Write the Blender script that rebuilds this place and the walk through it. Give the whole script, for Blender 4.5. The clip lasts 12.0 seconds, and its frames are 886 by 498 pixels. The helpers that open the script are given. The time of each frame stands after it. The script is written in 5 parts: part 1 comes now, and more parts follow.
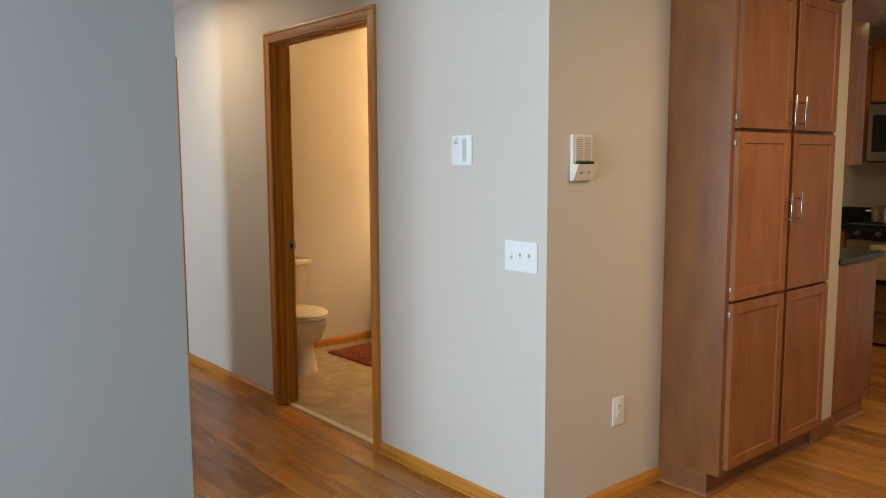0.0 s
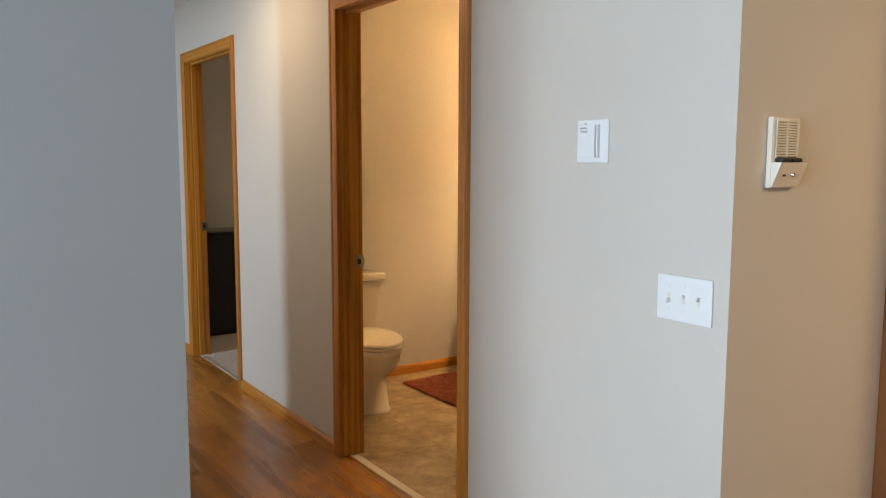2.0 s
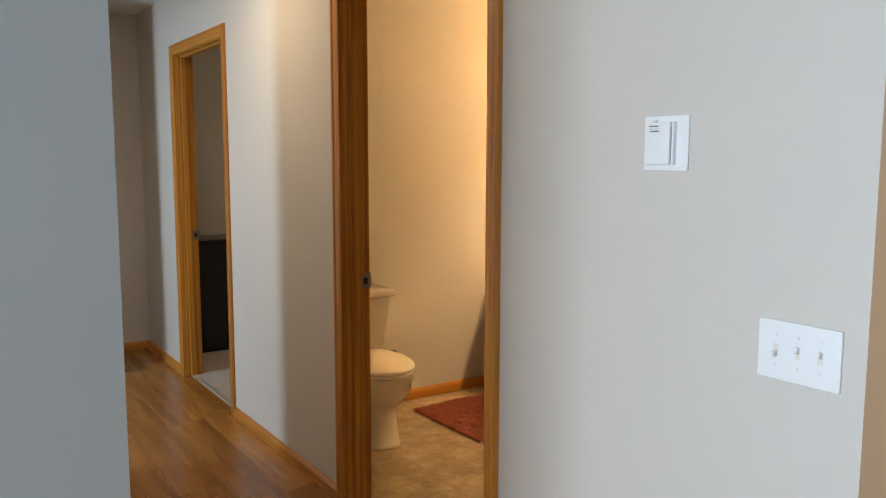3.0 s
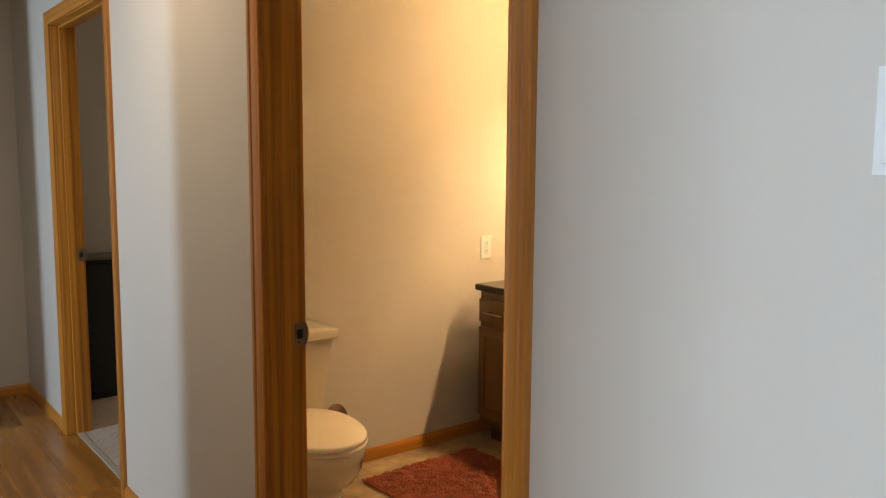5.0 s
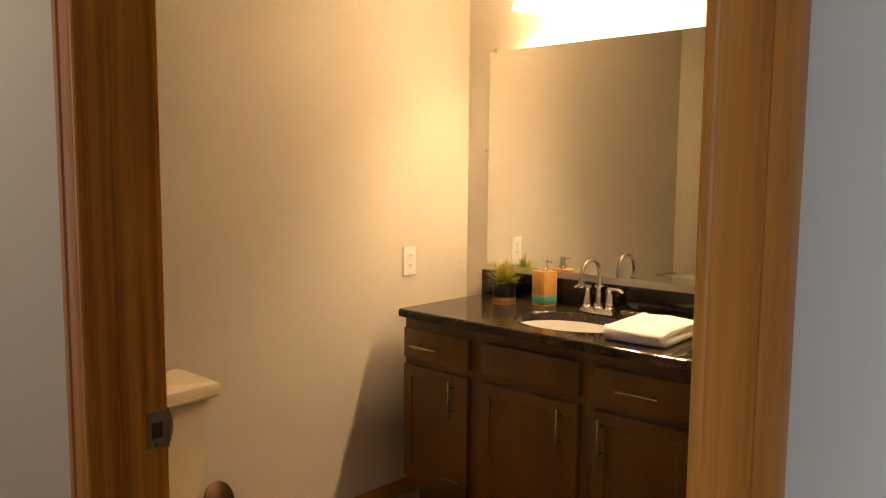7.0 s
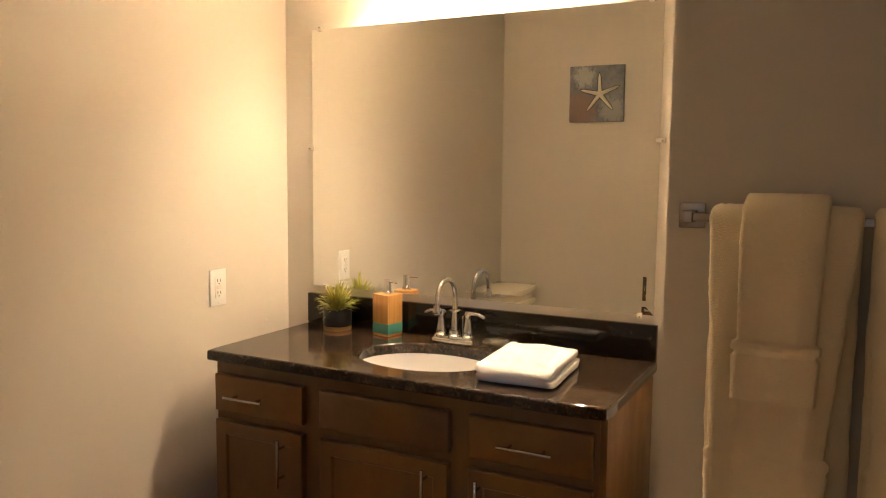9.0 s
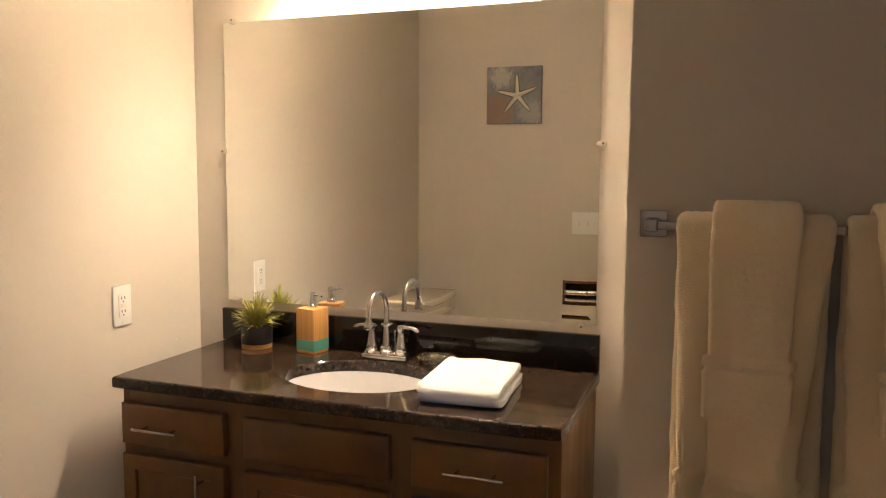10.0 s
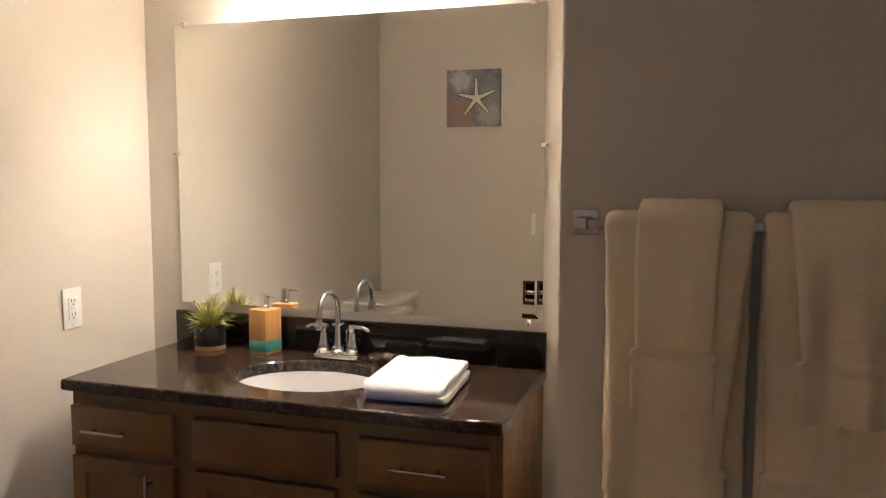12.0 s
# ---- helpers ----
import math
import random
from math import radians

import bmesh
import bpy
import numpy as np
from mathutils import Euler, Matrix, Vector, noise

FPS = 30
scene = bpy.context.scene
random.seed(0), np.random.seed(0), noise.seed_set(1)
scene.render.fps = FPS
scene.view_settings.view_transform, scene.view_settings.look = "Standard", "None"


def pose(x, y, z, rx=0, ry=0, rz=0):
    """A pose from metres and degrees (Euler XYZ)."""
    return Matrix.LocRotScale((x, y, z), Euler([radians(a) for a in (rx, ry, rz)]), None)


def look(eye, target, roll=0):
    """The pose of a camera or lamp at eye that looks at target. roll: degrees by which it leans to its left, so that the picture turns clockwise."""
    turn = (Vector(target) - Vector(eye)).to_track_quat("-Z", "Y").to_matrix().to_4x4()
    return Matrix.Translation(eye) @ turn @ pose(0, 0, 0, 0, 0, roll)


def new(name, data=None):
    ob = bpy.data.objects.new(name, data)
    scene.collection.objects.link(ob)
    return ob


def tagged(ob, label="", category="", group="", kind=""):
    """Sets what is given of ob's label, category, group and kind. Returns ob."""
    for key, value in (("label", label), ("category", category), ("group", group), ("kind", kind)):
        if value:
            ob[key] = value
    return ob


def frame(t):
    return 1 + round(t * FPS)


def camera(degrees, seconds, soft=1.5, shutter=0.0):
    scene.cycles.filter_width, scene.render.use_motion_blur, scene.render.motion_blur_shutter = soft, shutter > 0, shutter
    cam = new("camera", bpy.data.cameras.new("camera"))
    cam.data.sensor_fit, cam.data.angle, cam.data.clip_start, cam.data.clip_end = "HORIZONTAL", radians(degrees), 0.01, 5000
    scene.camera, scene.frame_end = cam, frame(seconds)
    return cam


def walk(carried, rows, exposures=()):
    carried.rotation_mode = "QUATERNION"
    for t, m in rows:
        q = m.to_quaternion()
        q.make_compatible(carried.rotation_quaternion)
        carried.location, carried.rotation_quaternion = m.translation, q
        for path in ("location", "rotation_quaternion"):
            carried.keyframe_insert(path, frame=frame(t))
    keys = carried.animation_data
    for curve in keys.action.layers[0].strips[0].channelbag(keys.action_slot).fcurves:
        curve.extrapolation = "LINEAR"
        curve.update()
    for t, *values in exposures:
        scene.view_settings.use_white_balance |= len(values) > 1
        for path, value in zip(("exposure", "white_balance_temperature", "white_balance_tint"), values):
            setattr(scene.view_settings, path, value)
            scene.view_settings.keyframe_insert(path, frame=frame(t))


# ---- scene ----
cam = camera(59.1, 12.0, 1.15)
METRES, EYE, TILT, LEAN, TURN = 4.2, 1.405, -0.4, 0.0, -40.2
ROWS = [
    (0.0, 0.0, 0.0, 0.0, -0.03, -6.0, 0.25),
    (0.5, -0.0039, 0.0503, 0.0046, 2.6, -6.22, 0.19),
    (1.0, -0.0101, 0.1036, 0.0007, 4.4, -6.09, -0.11),
    (1.5, -0.0157, 0.1624, -0.0, 5.36, -6.15, -0.11),
    (2.0, -0.0269, 0.2221, -0.0012, 5.93, -6.05, -0.24),
    (2.5, -0.0395, 0.2797, 0.0039, 6.42, -6.18, -0.08),
    (4.5, -0.0882, 0.5068, 0.0041, 3.67, -5.85, -0.53),
    (5.0, -0.0986, 0.5614, 0.0027, 1.68, -5.85, -0.41),
    (5.5, -0.1144, 0.6177, -0.0007, -0.84, -5.84, -0.19),
    (6.0, -0.1293, 0.6695, -0.0032, -3.42, -5.72, -0.41),
    (6.5, -0.1322, 0.7167, -0.0071, -5.14, -5.61, -0.52),
    (9.0, -0.1436, 0.899, -0.0063, -22.65, -5.28, -0.38),
    (9.5, -0.1445, 0.9213, -0.0042, -26.5, -5.26, -0.18),
    (10.0, -0.1491, 0.9405, -0.0037, -30.02, -5.17, -0.16),
    (10.5, -0.1507, 0.9508, -0.0055, -32.15, -5.06, -0.15),
    (11.0, -0.152, 0.952, -0.0058, -33.33, -5.06, -0.07),
    (11.5, -0.1469, 0.9427, -0.0057, -33.06, -5.02, 0.07),
    (12.0, -0.1384, 0.9244, -0.0048, -31.91, -4.96, 0.1),
]
PATH = [(t, pose(0, 0, EYE, TILT, LEAN, TURN) @ pose(METRES * x, METRES * y, METRES * z, 90 + pitch, roll, yaw)) for t, x, y, z, yaw, pitch, roll in ROWS]
PATH += [(7.0, look((1.636, 2.825, 1.347), (3.103, 4.169, 1.143), 0.5)), (7.2, look((1.677, 2.889, 1.345), (3.170, 4.204, 1.145), 0.5))]
walk(cam, sorted(PATH, key=lambda row: row[0]),
     [(0.0, 0.0, 6800, 10), (3.5, 0.0, 6800, 10), (5.5, -0.12, 6750, 10), (7.0, -0.25, 6450, 10), (9.5, -0.14, 5230, 10), (12.0, -0.2, 4440, 10)])

# ---- world and light ----
def kelvin_ramp(warm):
    return {"warm": (1.0, 0.67, 0.345), "soft": (1.0, 0.74, 0.42), "day": (0.58, 0.775, 1.01)}[warm]


world = bpy.data.worlds.new("world")
scene.world = world
world.use_nodes = True
wn = world.node_tree.nodes
sky = wn.new("ShaderNodeTexSky")
sky.sky_type, sky.sun_disc, sky.sun_elevation, sky.sun_rotation = "NISHITA", False, radians(40), radians(200)
world.node_tree.links.new(sky.outputs[0], wn["Background"].inputs[0])
wn["Background"].inputs[1].default_value = 0.1


def area_lamp(name, eye, target, w, h, watts, colour, spread=180):
    d = bpy.data.lights.new(name, "AREA")
    d.shape, d.size, d.size_y, d.energy, d.color, d.spread = "RECTANGLE", w, h, watts, colour, radians(spread)
    ob = new(name, d)
    ob.matrix_world = look(eye, target)
    return ob


area_lamp("living_window_light", (-2.72, 1.2, 1.3), (0, 1.2, 1.2), 2.0, 1.8, 225, kelvin_ramp("day"))
area_lamp("side_room_window_light", (-1.42, 5.9, 1.35), (1, 5.9, 1.25), 0.28, 1.3, 80, kelvin_ramp("day"))
area_lamp("bedroom_window_light", (5.1, 6.6, 1.4), (3, 6.5, 1.0), 0.9, 1.1, 9, (1.0, 0.82, 0.62))
area_lamp("kitchen_ceiling_light", (3.1, 0.25, 2.4), (3.1, 0.25, 0), 0.8, 0.8, 40, (1.0, 0.75, 0.39))
# Unseen lamp, added to brighten the range and the wall behind it.
area_lamp("range_ceiling_light", (5.6, 1.9, 2.4), (5.6, 1.9, 0), 0.4, 0.4, 12, kelvin_ramp("soft"))
area_lamp("hall_ceiling_light", (1.57, 4.55, 2.405), (1.57, 4.55, 0), 0.25, 0.25, 10, (1.0, 0.82, 0.62))


# ---- materials ----
def nodes_of(name):
    m = bpy.data.materials.new(name)
    m.use_nodes = True
    return m, m.node_tree.nodes, m.node_tree.links, m.node_tree.nodes["Principled BSDF"]


def mixed(n, l, fac, a, b):
    x = n.new("ShaderNodeMix")
    x.data_type = "RGBA"
    for sock, v in ((0, fac), (6, a), (7, b)):
        if isinstance(v, (int, float)):
            x.inputs[sock].default_value = v
        elif isinstance(v, tuple):
            x.inputs[sock].default_value = (*v, 1)
        else:
            l.new(v, x.inputs[sock])
    return x.outputs[2]


def noise_of(n, l, scale, stretch=(1, 1, 1), detail=5, rough=0.55, shift=None):
    c = n.new("ShaderNodeTexCoord")
    mp = n.new("ShaderNodeMapping")
    mp.inputs["Scale"].default_value = stretch
    l.new(c.outputs["Object"], mp.inputs[0])
    if shift is not None:
        l.new(shift, mp.inputs["Location"])
    t = n.new("ShaderNodeTexNoise")
    t.inputs["Scale"].default_value, t.inputs["Detail"].default_value, t.inputs["Roughness"].default_value = scale, detail, rough
    l.new(mp.outputs[0], t.inputs[0])
    return t.outputs[0]


def ramp_of(n, l, fac, *stops):
    r = n.new("ShaderNodeValToRGB")
    e = r.color_ramp.elements
    e[0].position, e[0].color = stops[0][0], (*stops[0][1], 1)
    e[1].position, e[1].color = stops[-1][0], (*stops[-1][1], 1)
    for p, c in stops[1:-1]:
        k = e.new(p)
        k.color = (*c, 1)
    l.new(fac, r.inputs[0])
    return r.outputs[0]


def bumped(n, l, bsdf, height, strength, distance):
    b = n.new("ShaderNodeBump")
    b.inputs["Strength"].default_value, b.inputs["Distance"].default_value = strength, distance
    l.new(height, b.inputs["Height"])
    l.new(b.outputs[0], bsdf.inputs["Normal"])


def piece_shift(n, l, size=7.0):
    """A shift of the grain for every object, by its own random number."""
    o = n.new("ShaderNodeObjectInfo")
    v = n.new("ShaderNodeVectorMath")
    v.operation = "MULTIPLY"
    c = n.new("ShaderNodeCombineXYZ")
    for k in range(3):
        l.new(o.outputs["Random"], c.inputs[k])
    l.new(c.outputs[0], v.inputs[0])
    v.inputs[1].default_value = (size, size * 1.7, size * 2.3)
    return v.outputs[0], o.outputs["Random"]


def paint(name, colour, rough=0.55, grain=0.05, bump=0.12):
    m, n, l, p = nodes_of(name)
    big = noise_of(n, l, 1.3, detail=3)
    c = mixed(n, l, big, tuple(v * (1 - grain) for v in colour), tuple(min(1, v * (1 + grain)) for v in colour))
    fine = noise_of(n, l, 90, detail=3)
    mid = noise_of(n, l, 28, detail=2)
    l.new(c, p.inputs["Base Color"])
    p.inputs["Roughness"].default_value = rough
    l.new(ramp_of(n, l, big, (0.3, (rough - 0.06,) * 3), (0.7, (rough + 0.06,) * 3)), p.inputs["Roughness"])
    bumped(n, l, p, mixed(n, l, 0.45, fine, mid), bump, 0.004)
    return m


def timber(name, axis, dark, mid, light, rough=0.38, scale=1.0, coat=0.15, bands=0.28, lines=0.55, blotch=1.0):
    m, n, l, p = nodes_of(name)
    shift, rnd = piece_shift(n, l)
    long = [9.0 * blotch] * 3
    long[axis] = 0.55 if blotch > 0.9 else 1.6
    g = noise_of(n, l, 2.4 * scale, tuple(long), 6, 0.6, shift)
    long2 = [70.0, 70.0, 70.0]
    long2[axis] = 1.6
    f = noise_of(n, l, 2.0 * scale, tuple(long2), 4, 0.6, shift)
    w = n.new("ShaderNodeTexWave")
    w.wave_type, w.bands_direction = "BANDS", "XYZ"[(axis + 1) % 3]
    mp = n.new("ShaderNodeMapping")
    c = n.new("ShaderNodeTexCoord")
    st = [16.0, 16.0, 16.0]
    st[axis] = 0.9
    mp.inputs["Scale"].default_value = st
    l.new(c.outputs["Object"], mp.inputs[0])
    l.new(shift, mp.inputs["Location"])
    l.new(mp.outputs[0], w.inputs[0])
    w.inputs["Scale"].default_value, w.inputs["Distortion"].default_value, w.inputs["Detail"].default_value = 0.55 * scale, 7.0, 3.0
    base = ramp_of(n, l, g, (0.28, dark), (0.5, mid), (0.74, light))
    banded = mixed(n, l, bands, base, ramp_of(n, l, w.outputs[0], (0.1, dark), (0.6, light)))
    fin = ramp_of(n, l, f, (0.35, (0.72, 0.66, 0.6)), (0.6, (1, 1, 1)))
    mul = n.new("ShaderNodeMix")
    mul.data_type, mul.blend_type = "RGBA", "MULTIPLY"
    mul.inputs[0].default_value = lines
    l.new(banded, mul.inputs[6])
    l.new(fin, mul.inputs[7])
    vary = n.new("ShaderNodeHueSaturation")
    mr = n.new("ShaderNodeMapRange")
    mr.inputs[3].default_value, mr.inputs[4].default_value = 0.82, 1.16
    l.new(rnd, mr.inputs[0])
    l.new(mr.outputs[0], vary.inputs["Value"])
    l.new(mul.outputs[2], vary.inputs["Color"])
    l.new(vary.outputs[0], p.inputs["Base Color"])
    l.new(ramp_of(n, l, g, (0.3, (rough + 0.08,) * 3), (0.7, (rough - 0.06,) * 3)), p.inputs["Roughness"])
    p.inputs["Coat Weight"].default_value, p.inputs["Coat Roughness"].default_value = coat, 0.25
    bumped(n, l, p, f, 0.12, 0.002)
    return m


def plain(name, colour, rough=0.4, metal=0.0, grain=0.06, scale=40, bump=0.03, coat=0.0, aniso=0.0):
    m, n, l, p = nodes_of(name)
    a = noise_of(n, l, scale, detail=4)
    b = noise_of(n, l, scale / 9, detail=3)
    k = mixed(n, l, 0.5, a, b)
    l.new(mixed(n, l, k, tuple(v * (1 - grain) for v in colour), tuple(min(1.0, v * (1 + grain)) for v in colour)), p.inputs["Base Color"])
    l.new(ramp_of(n, l, k, (0.3, (max(0.02, rough * 0.85),) * 3), (0.7, (min(1, rough * 1.15),) * 3)), p.inputs["Roughness"])
    p.inputs["Metallic"].default_value, p.inputs["Coat Weight"].default_value = metal, coat
    bumped(n, l, p, a, bump, 0.002)
    return m


WALL = paint("greige_wall_paint", (0.60, 0.555, 0.485))
# Darker, bluer copy of the wall paint, standing for this wall's dim daylight.
WALL_DIM = paint("dim_daylight_wall_paint", (0.315, 0.35, 0.352))
CEIL = paint("white_ceiling_paint", (0.78, 0.77, 0.74), 0.8, 0.03, 0.25)
HONEY = ((0.38, 0.130, 0.013), (0.57, 0.222, 0.030), (0.68, 0.30, 0.05))
TRIM_X, TRIM_Y, TRIM_Z = (timber("honey_oak_trim_" + "xyz"[a], a, *HONEY) for a in range(3))
JAMB_Y, JAMB_Z = (timber("pine_jamb_" + "xyz"[a], a, (0.44, 0.165, 0.016), (0.66, 0.28, 0.036), (0.76, 0.37, 0.06), 0.35, bands=0.5) for a in (1, 2))
PLANK = timber("laminate_plank", 1, (0.18, 0.067, 0.013), (0.335, 0.134, 0.027), (0.46, 0.203, 0.044), 0.26, 0.8, 0.06, 0.3, 0.3)
MAPLE = timber("maple_cabinet", 2, (0.19, 0.064, 0.017), (0.255, 0.091, 0.026), (0.315, 0.122, 0.038), 0.40, 0.9, 0.06, 0.08, 0.2, 0.6)
MAPLE_X = timber("maple_cabinet_rail", 0, (0.19, 0.064, 0.017), (0.255, 0.091, 0.026), (0.315, 0.122, 0.038), 0.40, 0.9, 0.06, 0.08, 0.2, 0.6)
WALNUT = timber("dark_vanity_wood", 2, (0.088, 0.037, 0.003), (0.124, 0.054, 0.0045), (0.158, 0.072, 0.006), 0.42, 0.9, 0.05, 0.05, 0.15, 0.45)
WALNUT_Y = timber("dark_vanity_rail", 1, (0.088, 0.037, 0.003), (0.124, 0.054, 0.0045), (0.158, 0.072, 0.006), 0.42, 0.9, 0.05, 0.05, 0.15, 0.45)
WHITE = plain("white_plastic", (0.78, 0.78, 0.76), 0.35)
CREAM = plain("ivory_plastic", (0.74, 0.69, 0.58), 0.4)
NICKEL = plain("brushed_nickel", (0.43, 0.40, 0.365), 0.24, 1.0, 0.02, 25, 0.0)
CHROME = plain("chrome", (0.8, 0.8, 0.8), 0.1, 1.0, 0.01, 20, 0.0)
BLACK = plain("black_gloss", (0.012, 0.012, 0.013), 0.18)
BLACK_MATT = plain("black_laminate", (0.010, 0.010, 0.011), 0.55)
SLOT = plain("dark_slot", (0.03, 0.028, 0.025), 0.7)
CHINA = plain("bone_porcelain", (0.74, 0.66, 0.52), 0.10, 0, 0.02, 6, 0.0, 0.4)
CHINA_WHITE = plain("white_porcelain", (0.64, 0.635, 0.65), 0.10, 0, 0.02, 6, 0.0, 0.4)


# ---- building helpers ----
def thing(name, place, label, category, group="", kind="", turn=0):
    ob = new(name)
    ob.empty_display_size = 0.05
    ob.matrix_world = pose(*place, 0, 0, turn)
    return tagged(ob, label, category, group, kind)


def finish(bm, name, material, smooth=None):
    bmesh.ops.recalc_face_normals(bm, faces=bm.faces)
    me = bpy.data.meshes.new(name)
    bm.to_mesh(me)
    bm.free()
    me.materials.append(material)
    if smooth is not None:
        for f in me.polygons:
            f.use_smooth = True
        me.set_sharp_from_angle(angle=radians(smooth))
    return me


def part(name, bm, material, parent, label="", smooth=35):
    ob = new(name, finish(bm, name, material, smooth))
    ob.parent = parent
    return tagged(ob, label)


def solid(name, bm, material, label="", category="", kind="structure", smooth=None, group=""):
    return tagged(new(name, finish(bm, name, material, smooth)), label, category, group, kind)


def bx(x0, x1, y0, y1, z0, z1, bev=0.0, seg=2, bm=None):
    """A box between the given limits, added to bm, its edges rounded by bev."""
    own = bmesh.new()
    bmesh.ops.create_cube(own, size=1)
    for v in own.verts:
        v.co = ((x0 + x1) / 2 + v.co.x * (x1 - x0), (y0 + y1) / 2 + v.co.y * (y1 - y0), (z0 + z1) / 2 + v.co.z * (z1 - z0))
    if bev:
        bmesh.ops.bevel(own, geom=list(own.edges), offset=bev, segments=seg, affect="EDGES", profile=0.6)
    if bm is None:
        return own
    return join(bm, own)


def join(bm, other):
    tmp = bpy.data.meshes.new("tmp")
    other.to_mesh(tmp)
    other.free()
    bm.from_mesh(tmp)
    bpy.data.meshes.remove(tmp)
    return bm


def boxes(*limits, bev=0.0):
    bm = bmesh.new()
    for b in limits:
        bx(*b, bev=bev, bm=bm)
    return bm


def lathe(profile, segs=32, centre=(0, 0, 0), sx=1.0, sy=1.0):
    """A turned body from (radius, height) pairs."""
    bm = bmesh.new()
    rings = []
    for r, z in profile:
        if r < 1e-5:
            rings.append([bm.verts.new((centre[0], centre[1], centre[2] + z))])
        else:
            rings.append([bm.verts.new((centre[0] + sx * r * math.cos(2 * math.pi * k / segs), centre[1] + sy * r * math.sin(2 * math.pi * k / segs), centre[2] + z)) for k in range(segs)])
    for a, b in zip(rings, rings[1:]):
        for k in range(segs):
            j = (k + 1) % segs
            if len(a) == 1 and len(b) > 1:
                bm.faces.new((a[0], b[j], b[k]))
            elif len(b) == 1 and len(a) > 1:
                bm.faces.new((a[k], a[j], b[0]))
            elif len(a) > 1:
                bm.faces.new((a[k], a[j], b[j], b[k]))
    return bm


def tube(points, radii, segs=14):
    """A round bar along the points, with a radius for each."""
    bm = bmesh.new()
    pts = [Vector(p) for p in points]
    if isinstance(radii, (int, float)):
        radii = [radii] * len(pts)
    side = None
    rings = []
    for k, p in enumerate(pts):
        d = (pts[min(k + 1, len(pts) - 1)] - pts[max(k - 1, 0)]).normalized()
        if side is None:
            side = d.orthogonal().normalized()
        side = (side - d * side.dot(d)).normalized()
        up = d.cross(side)
        rings.append([bm.verts.new(p + radii[k] * (math.cos(2 * math.pi * s / segs) * side + math.sin(2 * math.pi * s / segs) * up)) for s in range(segs)])
    for a, b in zip(rings, rings[1:]):
        for s in range(segs):
            j = (s + 1) % segs
            bm.faces.new((a[s], a[j], b[j], b[s]))
    bm.faces.new(rings[0])
    bm.faces.new(rings[-1])
    return bm


def loft(rings):
    """A closed skin over rings of equal count, capped at both ends."""
    bm = bmesh.new()
    vs = [[bm.verts.new(p) for p in r] for r in rings]
    for a, b in zip(vs, vs[1:]):
        for s in range(len(a)):
            j = (s + 1) % len(a)
            bm.faces.new((a[s], a[j], b[j], b[s]))
    bm.faces.new(vs[0])
    bm.faces.new(vs[-1])
    return bm


# ---- plan ----
DW, DI = 2.13, 2.236          # door wall: hall face, bathroom face
TOP = 2.44
D1A, D1B, D2A, D2B, HEAD = 3.05, 3.985, 5.385, 6.295, 2.052
J = 0.02
CORNER = 1.93                 # end of the door wall
LEFT_X, LEFT_Y = 1.004, 2.52   # end of the hall's other wall
END_Y, BATH_Y, MIR_X, TOW_X, TOW_Y = 7.235, 5.07, 4.245, 3.64, 3.60

solid("wall_door_side", boxes(
    (DW, DI, CORNER, D1A - J, 0, TOP), (DW, DI, D1A - J, D1B + J, HEAD + J, TOP), (DW, DI, D1B + J, D2A - J, 0, TOP),
    (DW, DI, D2A - J, D2B + J, HEAD + J, TOP), (DW, DI, D2B + J, END_Y, 0, TOP)), WALL, "greige painted hall wall with two door openings", "wall")
solid("wall_chime", boxes((DI, 3.80, CORNER, 2.045, 0, TOP)), WALL, "greige painted wall beside the pantry cabinet", "wall")
solid("wall_partition", boxes((3.80, 4.058, 1.70, 2.045, 0, TOP)), WALL, "narrow painted end of a kitchen partition wall", "wall")
solid("wall_towel", boxes((TOW_X, 4.05, 2.045, TOW_Y, 0, TOP)), WALL, "painted bathroom wall that carries the towel bar", "wall")
solid("wall_mirror", boxes((MIR_X, 4.36, TOW_Y, 5.185, 0, TOP), (4.05, MIR_X, 3.48, TOW_Y - 0.001, 0, TOP)), WALL, "painted bathroom wall behind the vanity mirror", "wall")
solid("wall_bath_north", boxes((DI, MIR_X, BATH_Y, 5.185, 0, TOP)), WALL, "painted bathroom wall behind the toilet", "wall")
solid("wall_hall_end", boxes((-1.5, 5.2, END_Y, 7.42, 0, TOP)), WALL, "painted end wall of the hall", "wall")
solid("wall_hall_left", boxes((0.895, LEFT_X, LEFT_Y + 0.115, 5.047, 0, TOP), (0.895, LEFT_X, 5.047, 6.49, 2.15, TOP), (0.895, LEFT_X, 6.49, END_Y, 0, TOP)), WALL, "painted hall wall with a wide opening", "wall")
solid("wall_living_north", boxes((-2.8, LEFT_X, LEFT_Y, LEFT_Y + 0.115, 0, TOP)), WALL_DIM, "living room wall, coloured darker and bluer for its dim daylight", "wall")
solid("wall_side_room", boxes((-1.6, -1.5, 3.9, 5.74, 0, TOP), (-1.6, -1.5, 6.06, 7.42, 0, TOP), (-1.6, -1.5, 5.74, 6.06, 0, 0.7), (-1.6, -1.5, 5.74, 6.06, 2.0, TOP), (-1.5, 0.895, 3.9, 4.0, 0, TOP)), WALL, "painted wall of a side room with a window opening", "wall")
